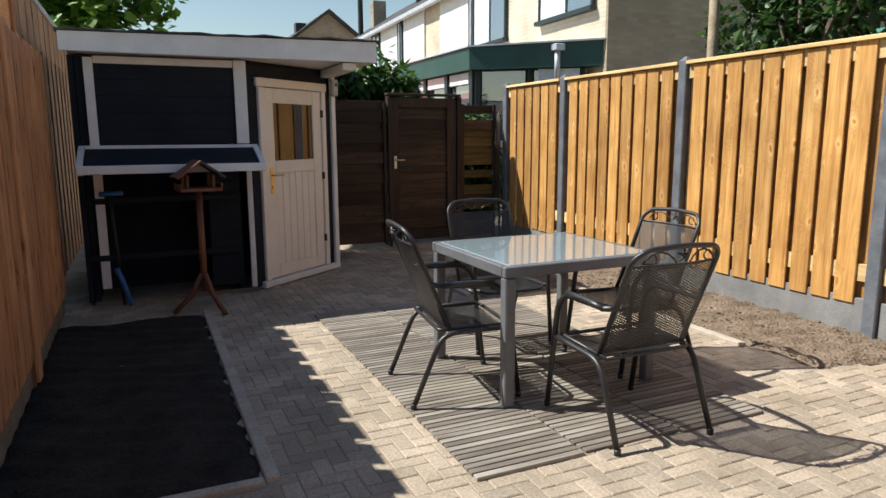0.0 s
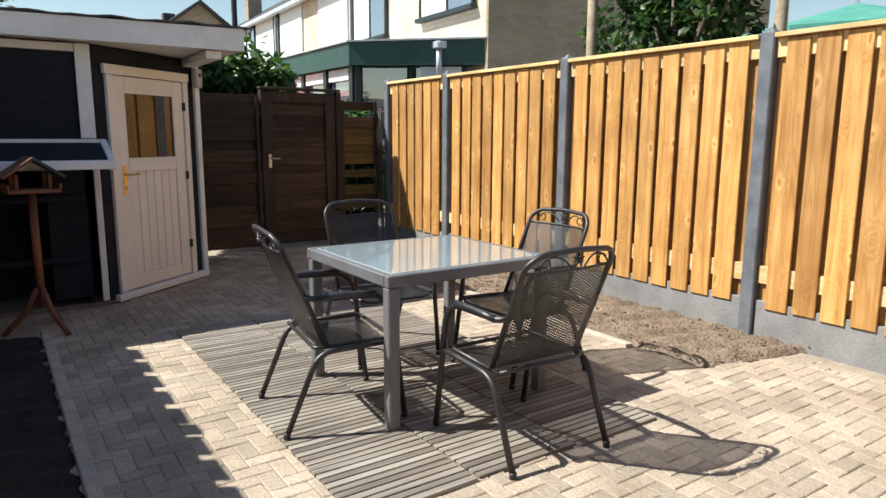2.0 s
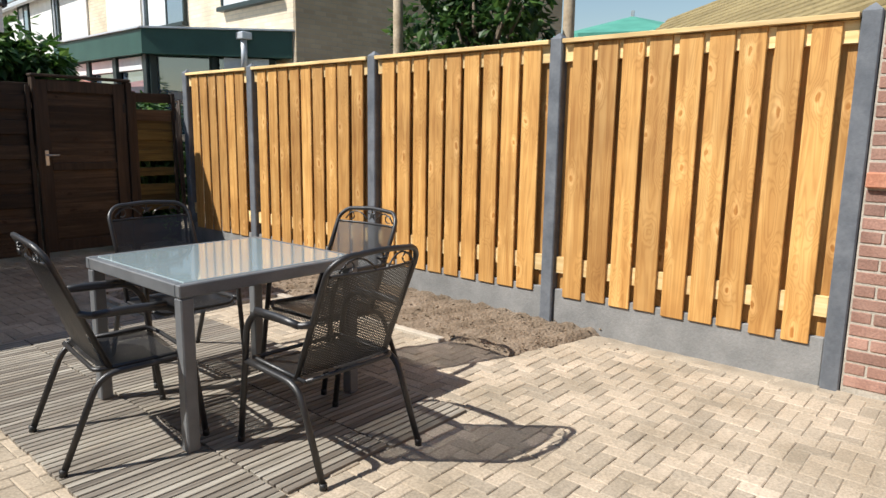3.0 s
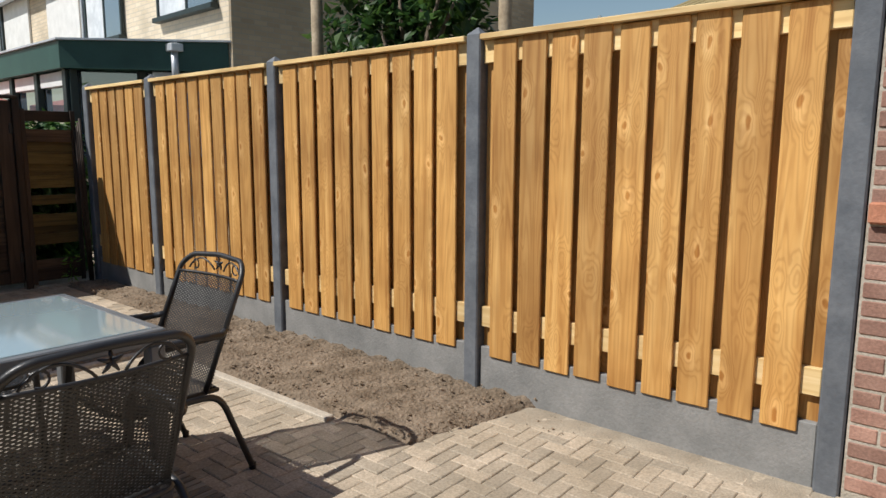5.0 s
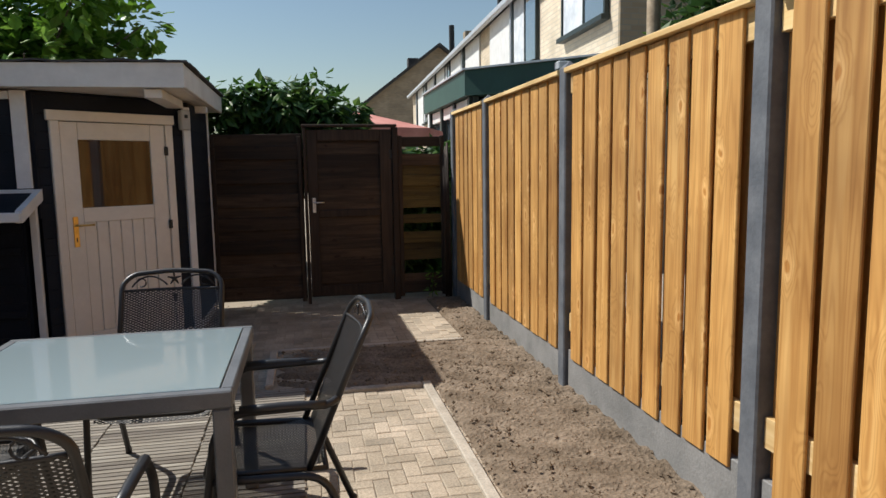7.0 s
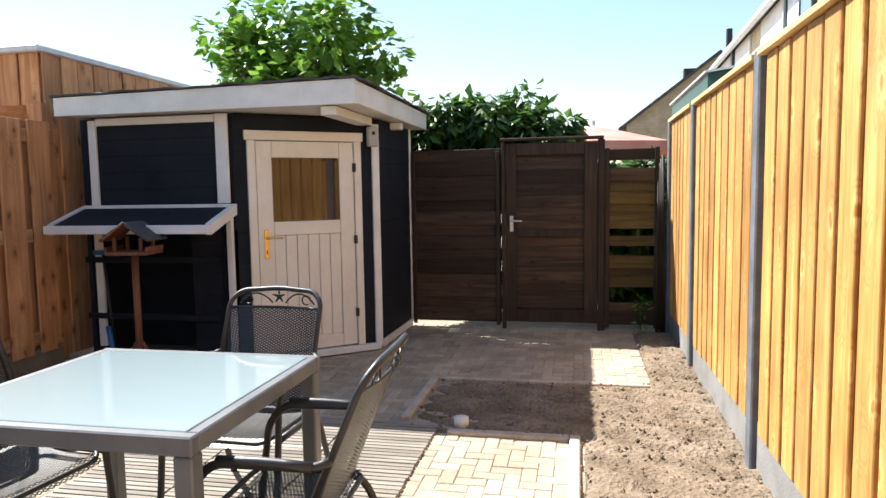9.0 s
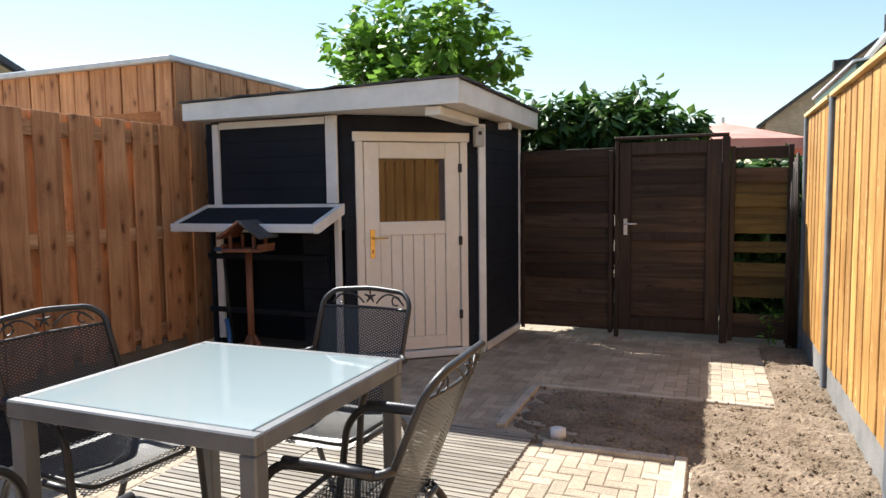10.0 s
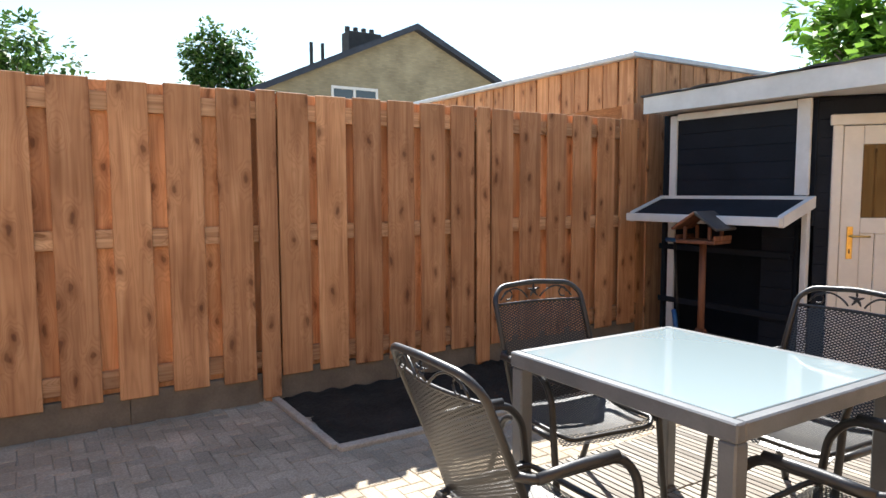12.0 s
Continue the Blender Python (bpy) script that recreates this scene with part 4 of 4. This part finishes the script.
HX = 7.55
row = thing("terraced_house", "row of cream brick terraced houses with white panels and dark roof", "house")
row.matrix_basis = pose(HX, 9.72, 0, 0, 0, -2.5) @ pose(-HX, -9.72, 0)
boxpart("wall", (HX, 15.0, 9.72, 33.0, -0.05, 4.85), M_CREAMB, row, bevel=0)
# side turned from the sun: its shade is put into the brick colour
boxpart("gable_wall", (HX, 15.0, 9.66, 9.715, -0.05, 4.85), M_GABLEB, row, "gable wall in brick darkened for its shaded side", 0)
bm = bmesh.new()
for y0, y1 in ((9.6, 33.0),):
    a = [bm.verts.new(p) for p in ((7.36, y0, 4.86), (11.3, y0, 7.3), (15.5, y0, 4.95))]
    b = [bm.verts.new(p) for p in ((7.36, y1, 4.86), (11.3, y1, 7.3), (15.5, y1, 4.95))]
    bm.faces.new(a)
    bm.faces.new(b[::-1])
    for i in range(3):
        bm.faces.new((a[i], b[i], b[(i + 1) % 3], a[(i + 1) % 3]))
part("roof", bm, M_TILE, row)
boxpart("gutter", (7.26, 7.38, 9.6, 33.0, 4.74, 4.87), M_ZINC, row, "grey gutter", 0.02)
for k, yb in enumerate((9.72, 15.1, 20.5, 25.9)):
    if k == 0:
        window(row, HX, yb + 0.35, yb + 2.05, 3.52, 4.8)
        window(row, HX, yb + 3.55, yb + 5.1, 3.42, 4.8)
    else:
        boxpart("white_panel", (HX - 0.05, HX - 0.005, yb + 0.1, yb + 1.9, 2.95, 4.82), M_WHITE, row, "white facade panel", 0.005)
        boxpart("white_panel", (HX - 0.05, HX - 0.005, yb + 3.1, yb + 4.9, 2.95, 4.82), M_WHITE, row, "white facade panel", 0.005)
        window(row, HX, yb + 2.05, yb + 2.9, 3.3, 4.75) if k > 1 else None
        window(row, HX, yb + 5.05, yb + 5.4, 3.3, 4.75)
    boxpart("downpipe", (HX - 0.1, HX - 0.03, yb + 5.2, yb + 5.27, 0, 4.85), M_ZINC, row, bevel=0.01)
for x, y, h in ((9.6, 30.5, 7.4), (10.4, 25.0, 7.9), (11.2, 20.0, 8.1)):
    boxpart("chimney", (x, x + 0.6, y, y + 0.5, 5.8, h), M_GABLEB, row, bevel=0.01)
    bm = bmesh.new()
    tube(bm, [(x - 0.6, y, 5.6), (x - 0.6, y, h + 0.2)], 0.12, 8)
    part("flue", bm, M_BLACK, row)

# garden room on the back of the terrace
ext = thing("garden_room", "flat-roofed garden room with dark green fascia and wide windows", "extension")
EP = [(5.77, 11.14), (7.53, 9.74), (7.53, 14.6), (5.77, 14.6)]
bm = bmesh.new()
prism(bm, EP, 2.52, [2.89, 2.93, 2.93, 2.89])
part("fascia", bm, M_GREEN, ext)
bm = bmesh.new()
prism(bm, [(5.73, 11.12), (7.54, 9.68), (7.54, 14.64), (5.73, 14.64)], [2.893, 2.933, 2.933, 2.893], [2.92, 2.96, 2.96, 2.92])
part("roof_edge", bm, M_ZINC, ext, "pale roof edge")
bm = bmesh.new()
prism(bm, [(5.92, 11.3), (7.5, 10.1), (7.5, 14.5), (5.92, 14.5)], -0.05, 1.3)
part("wall", bm, M_CREAMB, ext)
bm = bmesh.new()
prism(bm, [(5.95, 11.32), (7.5, 10.14), (7.5, 14.46), (5.95, 14.46)], 1.3, 2.51)
part("glazing", bm, M_FARPANE, ext, "wide reflecting window")
for y in (11.2, 12.25, 13.3, 14.4):
    boxpart("mullion", (5.85, 5.94, y, y + 0.12, 1.3, 2.515), M_DGREEN, ext)
    if y < 14:
        boxpart("blind", (5.88, 5.93, y + 0.2, y + 1.0, 2.3, 2.5), M_WHITE, ext, "white roller blind")
for k in (0.03, 0.5, 0.62, 0.95):
    px, py = 5.9 + 1.55 * k, 11.24 - 1.2 * k
    boxpart("mullion", (px - 0.05, px + 0.05, py - 0.05, py + 0.05, 1.3, 2.515), M_DGREEN, ext)
bm = bmesh.new()
prism(bm, [(6.75, 10.47), (7.3, 10.05), (7.34, 10.1), (6.79, 10.52)], 1.3, 2.5)
part("curtain", bm, M_CURT, ext)
bm = bmesh.new()
tube(bm, [(6.95, 10.2, 2.3), (6.95, 10.2, 2.78)], 0.05, 8)
part("downpipe", bm, M_ZINC, ext, smooth=True)
boxpart("hopper", (6.86, 7.04, 10.1, 10.3, 2.78, 2.89), M_ZINC, ext, bevel=0.01)

# house standing across the far end
far = thing("gabled_house", "far brown brick house with dark pitched roof", "house")
bm = bmesh.new()
prism(bm, [(7.0, 45), (18.0, 45), (18.0, 53), (7.0, 53)], -0.05, 5.3)
part("wall", bm, M_GABLEB, far)


def gable(parent, pts, length, axis, thick, mat, wallmat):
    """A pitched roof with gable infill. pts: eave, ridge, eave in plan-height pairs across the ridge."""
    bm = bmesh.new()
    def V(p, t):
        return (p[0], t, p[1]) if axis == 'y' else (t, p[0], p[1])
    a = [bm.verts.new(V(p, length[0] + 0.02)) for p in pts]
    b = [bm.verts.new(V(p, length[1])) for p in pts]
    bm.faces.new(a)
    bm.faces.new(b)
    for i in range(3):
        bm.faces.new((a[i], b[i], b[(i + 1) % 3], a[(i + 1) % 3]))
    part("gable_wall", bm, wallmat, parent)
    for e, o in ((pts[0], -0.5), (pts[2], 0.5)):
        s = (pts[1][1] - e[1]) / (pts[1][0] - e[0])
        bm = bmesh.new()
        q = [(e[0] + o, e[1] + s * o), pts[1], (pts[1][0], pts[1][1] + thick), (e[0] + o, e[1] + s * o + thick)]
        a = [bm.verts.new(V(p, length[0] - 0.35 * (1 if length[1] > length[0] else -1))) for p in q]
        b = [bm.verts.new(V(p, length[1])) for p in q]
        bm.faces.new(a)
        bm.faces.new(b)
        for i in range(4):
            bm.faces.new((a[i], b[i], b[(i + 1) % 4], a[(i + 1) % 4]))
        part("roof_slope", bm, mat, parent)


gable(far, [(7.0, 5.3), (12.3, 9.3), (17.6, 5.3)], (45, 53), 'y', 0.22, M_TILE, M_GABLEB)
boxpart("chimney", (10.6, 11.3, 47, 47.6, 7.4, 8.9), M_TILE, far)

# yellow brick house beyond the douglas fence
lh = thing("gabled_house", "yellow-grey brick house with blue-black roof edge and chimney", "house", at=(0, -0.15, -0.28))
boxpart("wall", (-32, -21.0, 9.6, 22.8, -0.05, 5.45), M_YELB, lh, bevel=0)
gable(lh, [(9.6, 5.45), (16.2, 8.42), (22.8, 5.45)], (-21.0, -32.0), 'x', 0.25, M_ROOFB, M_YELB)
lw = boxpart("window", (-21.0, -20.96, 12.5, 14.35, 4.6, 5.75), M_DARKPANE, lh, bevel=0)
for d in ((12.4, 12.5, 4.6, 5.75), (14.35, 14.45, 4.6, 5.75), (12.4, 14.45, 5.75, 5.86), (13.35, 13.45, 4.6, 5.75)):
    boxpart("frame", (-21.0, -20.93, *d), M_WHITE, lw, bevel=0)
boxpart("chimney", (-24.4, -23.6, 14.4, 16.0, 7.0, 8.75), M_TILE, lh)
for y in (14.5, 14.9, 15.3, 15.7):
    bm = bmesh.new()
    tube(bm, [(-24, y, 8.75), (-24, y, 9.0)], 0.12, 8)
    part("chimney_pot", bm, M_TILE, lh)
for y in (12.4, 12.9):
    bm = bmesh.new()
    tube(bm, [(-23, y, 6.6), (-23, y, 7.9)], 0.08, 8)
    part("flue", bm, M_BLACK, lh)

# ribbed lean-to roof behind the new fence
rb = thing("lean_to", "neighbour's lean-to with ochre ribbed sloping roof", "lean-to")
A, B, C, D = Vector((9.5, 4.42, 2.84)), Vector((9.5, 0.3, 3.95)), Vector((7.0, 0.3, 2.75)), Vector((7.0, 4.42, 1.64))
nr = 16
for i in range(nr):
    p0, q0 = A.lerp(D, (i + 0.08) / nr), B.lerp(C, (i + 0.08) / nr)
    p1, q1 = A.lerp(D, (i + 0.62) / nr), B.lerp(C, (i + 0.62) / nr)
    bm = bmesh.new()
    prism(bm, [(p0.x, p0.y), (q0.x, q0.y), (q1.x, q1.y), (p1.x, p1.y)], [v.z for v in (p0, q0, q1, p1)], [v.z + 0.05 for v in (p0, q0, q1, p1)])
    part("rib", bm, M_RIB, rb)
bm = bmesh.new()
prism(bm, [(v.x, v.y) for v in (A, B, C, D)], -0.05, [v.z - 0.005 for v in (A, B, C, D)])
part("body", bm, M_RIB, rb)
boxpart("edge", (9.5, 9.62, 0.3, 4.42, 0, 1.6), M_ROOFB, rb)


def parasol(name, x, y, top, edge, r, mat, label):
    p = thing(name, label, "parasol", at=(x, y, 0))
    bm = bmesh.new()
    n = 8
    a = bm.verts.new((0, 0, top))
    ring = [bm.verts.new((r * math.cos(math.tau * k / n), r * math.sin(math.tau * k / n), edge)) for k in range(n)]
    low = [bm.verts.new((v.co.x, v.co.y, edge - 0.15)) for v in ring]
    for k in range(n):
        bm.faces.new((a, ring[k], ring[(k + 1) % n]))
        bm.faces.new((ring[k], low[k], low[(k + 1) % n], ring[(k + 1) % n]))
    part("canopy", bm, mat, p)
    bm = bmesh.new()
    tube(bm, [(0, 0, 0), (0, 0, top + 0.08)], 0.025, 8)
    part("pole", bm, M_ALU, p)


parasol("parasol", 4.35, 13.2, 2.45, 2.1, 1.5, M_REDC, "faded red canvas parasol beyond the gate")
parasol("parasol", 10.5, 5.4, 3.15, 2.72, 1.6, M_GRNC, "green canvas parasol beyond the new fence")


# ---- plants ----
def leaves(bm_data, c, n_dir, up, size, width):
    """One pointed leaf, folded along its middle."""
    vs, fs = bm_data
    side = n_dir.cross(up).normalized()
    nrm = side.cross(n_dir).normalized()
    b = len(vs)
    vs += [c, c + n_dir * size * 0.45 + side * size * width - nrm * size * 0.06, c + n_dir * size, c + n_dir * size * 0.45 - side * size * width - nrm * size * 0.06, c + n_dir * size * 0.5 + nrm * size * 0.03]
    fs += [(b, b + 1, b + 4), (b + 1, b + 2, b + 4), (b + 2, b + 3, b + 4), (b + 3, b, b + 4)]


def crown(name, parent, mat, clumps, per, size, seed, width=0.34, droop=0.3):
    g = random.Random(seed)
    data = ([], [])
    for (cx, cy, cz, r) in clumps:
        for _ in range(per):
            d = Vector((g.gauss(0, 1), g.gauss(0, 1), g.gauss(0, 1))).normalized()
            p = Vector((cx, cy, cz)) + d * r * g.uniform(0.55, 1.05)
            n = (d + Vector((g.uniform(-0.9, 0.9), g.uniform(-0.9, 0.9), g.uniform(-0.7, 0.5) - droop))).normalized()
            leaves(data, p, n, Vector((g.uniform(-0.5, 0.5), g.uniform(-0.5, 0.5), 1)), size * g.uniform(0.6, 1.25), width)
    me = bpy.data.meshes.new(name)
    me.from_pydata([tuple(v) for v in data[0]], [], data[1])
    me.materials.append(mat)
    o = new(name, me)
    o.parent = parent
    return o


def tree(name, label, x, y, trunk_h, clumps, mat, per, size, seed, width=0.34, r=0.1, droop=0.3):
    t = thing(name, label, "tree", at=(0, 0, 0))
    bm = bmesh.new()
    tube(bm, [(x, y, -0.05), (x + 0.05, y, trunk_h * 0.5), (x, y + 0.05, trunk_h)], r, 8, r * 0.6)
    for cx, cy, cz, cr in clumps[::2]:
        a, b = Vector((x, y + 0.05, trunk_h * 0.85)), Vector((cx, cy, cz))
        tube(bm, [a, a.lerp(b, 0.5) + Vector((0, 0, 0.1)), b], r * 0.4, 5, r * 0.12)
    part("trunk", bm, M_BARK, t, smooth=True)
    crown("crown", t, mat, clumps, per, size, seed, width, droop)
    return t


def cluster(g, c, rad, n, r0, r1):
    out = []
    for _ in range(n):
        d = Vector((g.gauss(0, 1), g.gauss(0, 1), g.gauss(0, 1))).normalized() * g.uniform(0.35, 1.0)
        out.append((c[0] + d.x * rad[0], c[1] + d.y * rad[1], c[2] + d.z * rad[2], g.uniform(r0, r1)))
    return out


g = random.Random(11)
tree("maple_tree", "broad tree with large bright green leaves behind the shed", -0.9, 13.0, 2.6, cluster(g, (-0.9, 13.0, 3.55), (2.05, 1.5, 1.2), 64, 0.35, 0.6), M_LEAF, 85, 0.22, 21, 0.42)
tree("garden_tree", "far oval green tree beyond the douglas fence", -26.0, 9.1, 3.5, cluster(g, (-26.0, 9.3, 6.4), (1.5, 1.45, 2.6), 60, 0.4, 0.75), M_LEAFV, 90, 0.24, 22)
tree("garden_tree", "green tree beyond the douglas fence", -17.0, 1.2, 2.6, cluster(g, (-17.0, 1.5, 4.5), (1.6, 1.7, 1.6), 40, 0.4, 0.7), M_LEAFV, 90, 0.22, 23)
tree("garden_tree", "small light green treetop above the carport", -9.0, 15.6, 3.0, cluster(g, (-9.0, 15.6, 4.0), (1.2, 0.7, 0.5), 12, 0.25, 0.4), M_LEAF, 40, 0.2, 24)
v = thing("climbing_vine", "dense climbing vine with drooping leaves over the back fence", "vine")
vc = []
for i in range(120):
    x = g.uniform(1.95, 4.0)
    top = 2.22 - 0.12 * (x - 3.0) ** 2 + g.uniform(-0.12, 0.08)
    vc.append((x, g.uniform(9.0, 9.9), g.uniform(1.35, 1.06 * top), g.uniform(0.16, 0.28)))
# low foliage added behind the side panel to block the light in its gaps
for i in range(60):
    vc.append((g.uniform(4.3, 5.2), g.uniform(9.1, 9.8), g.uniform(0.1, 1.6), g.uniform(0.16, 0.28)))
crown("foliage", v, M_LEAFV, vc, 120, 0.17, 31, 0.26, 0.9)
bm = bmesh.new()
for k in range(4):
    tube(bm, [(2.3 + k * 0.5, 9.5, -0.05), (2.4 + k * 0.45, 9.55, 1.0), (2.3 + k * 0.5, 9.4, 1.9)], 0.03, 6)
for k in range(6):
    box(bm, 2.2 + 0.3 * k, 2.26 + 0.3 * k, 9.2, 9.8, 1.85, 1.92)
part("stems", bm, M_BARK, v)
v2 = tree("shrub_tree", "dark glossy-leaved shrub between timber poles behind the new fence", 6.3, 5.0, 1.8, cluster(g, (6.35, 5.0, 2.55), (0.55, 1.2, 0.75), 46, 0.16, 0.3), M_LEAFD, 70, 0.12, 25)
for x, y in ((5.88, 5.78), (6.09, 3.89)):
    bm = bmesh.new()
    tube(bm, [(x, y, -0.05), (x + 0.02, y, 2.0), (x, y, 4.2)], 0.055, 8, 0.05)
    tagged(part("timber_pole", bm, M_POLE, smooth=True), "tall pale round timber pole behind the fence", "pole", "timber poles")
wd = thing("weed", "small green weed growing in the fence gap", "weed", at=(4.72, 8.5, PZ))
bm = bmesh.new()
tube(bm, [(0, 0, 0), (0.01, 0, 0.32)], 0.004, 5)
part("stem", bm, M_LEAFV, wd)
crown("leaf_cluster", wd, M_LEAF, [(0, 0, 0.12, 0.05), (0.01, 0, 0.22, 0.05), (0.01, 0, 0.32, 0.04)], 12, 0.08, 33, 0.2, -0.2)
wc = bmesh.new()
tube(wc, [(3.42, 5.60, -0.04), (3.42, 5.60, 0.028)], 0.045, 12)
tagged(part("pale_cap", wc, M_PLASTER, smooth=True), "small pale round pipe cap in the soil", "pipe cap")

# white spill on the paving
g = random.Random(3)
bm = bmesh.new()
for _ in range(60):
    cx, cy, rr = g.gauss(4.1, 0.075), g.gauss(0.88, 0.028), g.uniform(0.006, 0.028)
    q = [bm.verts.new((cx + rr * g.uniform(0.6, 1.3) * math.cos(math.tau * k / 8), cy + rr * g.uniform(0.4, 0.9) * math.sin(math.tau * k / 8), PZ + 0.004)) for k in range(8)]
    c = bm.verts.new((cx, cy, PZ + 0.007 + 0.001 * g.random()))
    for k in range(8):
        bm.faces.new((c, q[k], q[(k + 1) % 8]))
tagged(part("powder_spill", bm, M_PLASTER), "white powdery mortar spill on the brick paving", "spill", kind="stuff")

# soil clods
g = random.Random(9)
bm = bmesh.new()
while len(bm.verts) < 2600 * 6:
    x, y = g.uniform(3.1, 5.0), g.uniform(2.5, 8.4)
    if not (inside(SOIL_R, x, y) or (x > 4.72 and g.random() < 0.5)):
        continue
    s = 0.004 + 0.014 * g.random() ** 3
    q = [bm.verts.new((x + s * a * g.uniform(.6, 1.2), y + s * b * g.uniform(.6, 1.2), PZ + 0.012 + s * c * 0.7 + (0.035 * (x - 3.08) / 1.94 if inside(SOIL_R, x, y) else -0.008))) for a, b, c in ((1, 0, 0), (0, 1, 0), (-1, 0, 0), (0, -1, 0), (0, 0, 1), (0, 0, -1))]
    for i in range(4):
        bm.faces.new((q[i], q[(i + 1) % 4], q[4]))
        bm.faces.new((q[(i + 1) % 4], q[i], q[5]))
tagged(part("soil_clods", bm, M_CLOD), "loose crumbs of dry soil", "soil", kind="stuff")

# ---- bricks of the house wall ----
BRICK = slab("brick", 0.03, 0.208, 0.062, M_BRICK, 0.004)
HALF = slab("brick", 0.03, 0.098, 0.062, M_BRICK, 0.004)
LOOSE = slab("brick", 0.05, 0.105, 0.085, M_LOOSE, 0.008)
for r_ in range(34):
    z = 0.004 + r_ * 0.0745
    y = 1.335
    first = HALF if r_ % 2 else BRICK
    k = 0
    while y > -0.35:
        me = first if k == 0 else (HALF if r_ == 15 and k == 1 else BRICK)
        w = 0.098 if me is HALF else 0.208
        if r_ == 15 and k == 0:
            me = LOOSE
        if not (r_ == 15 and k == 1):
            piece("brick", me, wall, pose((4.978 if not (r_ == 15 and k == 0) else 4.955) + rng.uniform(-0.002, 0.002), y - w / 2, z, 0, rng.uniform(-0.6, 0.6), rng.uniform(-0.6, 0.6)))
        y -= w + 0.011
        k += 1

# ---- paving bricks in herringbone bond ----
pav = tagged(new("pavement", None), "sun-bleached herringbone brick paving", "pavement", kind="structure")


def paver(material):
    bm = bmesh.new()
    box(bm, -0.0788, 0.0788, -0.0388, 0.0388, -0.06, 0, 0)
    top = [f for f in bm.faces if f.normal.z > 0.9]
    r = bmesh.ops.inset_region(bm, faces=top, thickness=0.007, depth=0.0)
    for f in bm.faces:
        if f.normal.z > 0.9 and len(f.verts) == 4 and abs(f.calc_center_median().x) < 0.01 and abs(f.calc_center_median().y) < 0.01:
            for vv in f.verts:
                vv.co.z += 0.004
    return mesh_of("paver", bm, material)


PV = paver(M_PAVE_O)
PVV = [vv.co.copy() for vv in PV.vertices]
PVF = [tuple(p.vertices) for p in PV.polygons]
av, af = [], []
PU = 0.08            # paver width, half its length
for i in range(-3, 64):
    for j in range(-41, 110):
        k = (i - j) % 4
        if k not in (0, 3):
            continue
        cx, cy = (i + 1) * PU, (j + 0.5) * PU
        a = 0
        if k == 3:
            cx, cy, a = (i + 0.5) * PU, (j + 1) * PU, 90
        if not (-0.2 < cx < 4.95 and -3.2 < cy < 8.7):
            continue
        if inside(SOIL_R, cx, cy) or inside(SOIL_L, cx, cy) or inside(SHED, cx, cy):
            continue
        if MAT[0] + 0.06 < cx < MAT[2] - 0.06 and MAT[1] + 0.06 < cy < MAT[3] - 0.06:
            continue
        m = pose(cx, cy, PZ + rng.uniform(-0.006, -0.002) + 0.003 * noise.noise((cx * 1.3, cy * 1.3, 0)), rng.uniform(-0.9, 0.9), rng.uniform(-0.9, 0.9), a + rng.uniform(-1.2, 1.2))
        if 1.6 < cx < 4.75 and 1.5 < cy < 2.65:
            piece("paver", PV, pav, m)
        else:
            b = len(av)
            av += [tuple(m @ vv) for vv in PVV]
            af += [tuple(b + q for q in f) for f in PVF]
me = bpy.data.meshes.new("paver_field")
me.from_pydata(av, [], af)
me.materials.append(M_PAVE_I)
pf = new("paver_field", me)
pf.parent = pav
tagged(pf, kind="stuff")
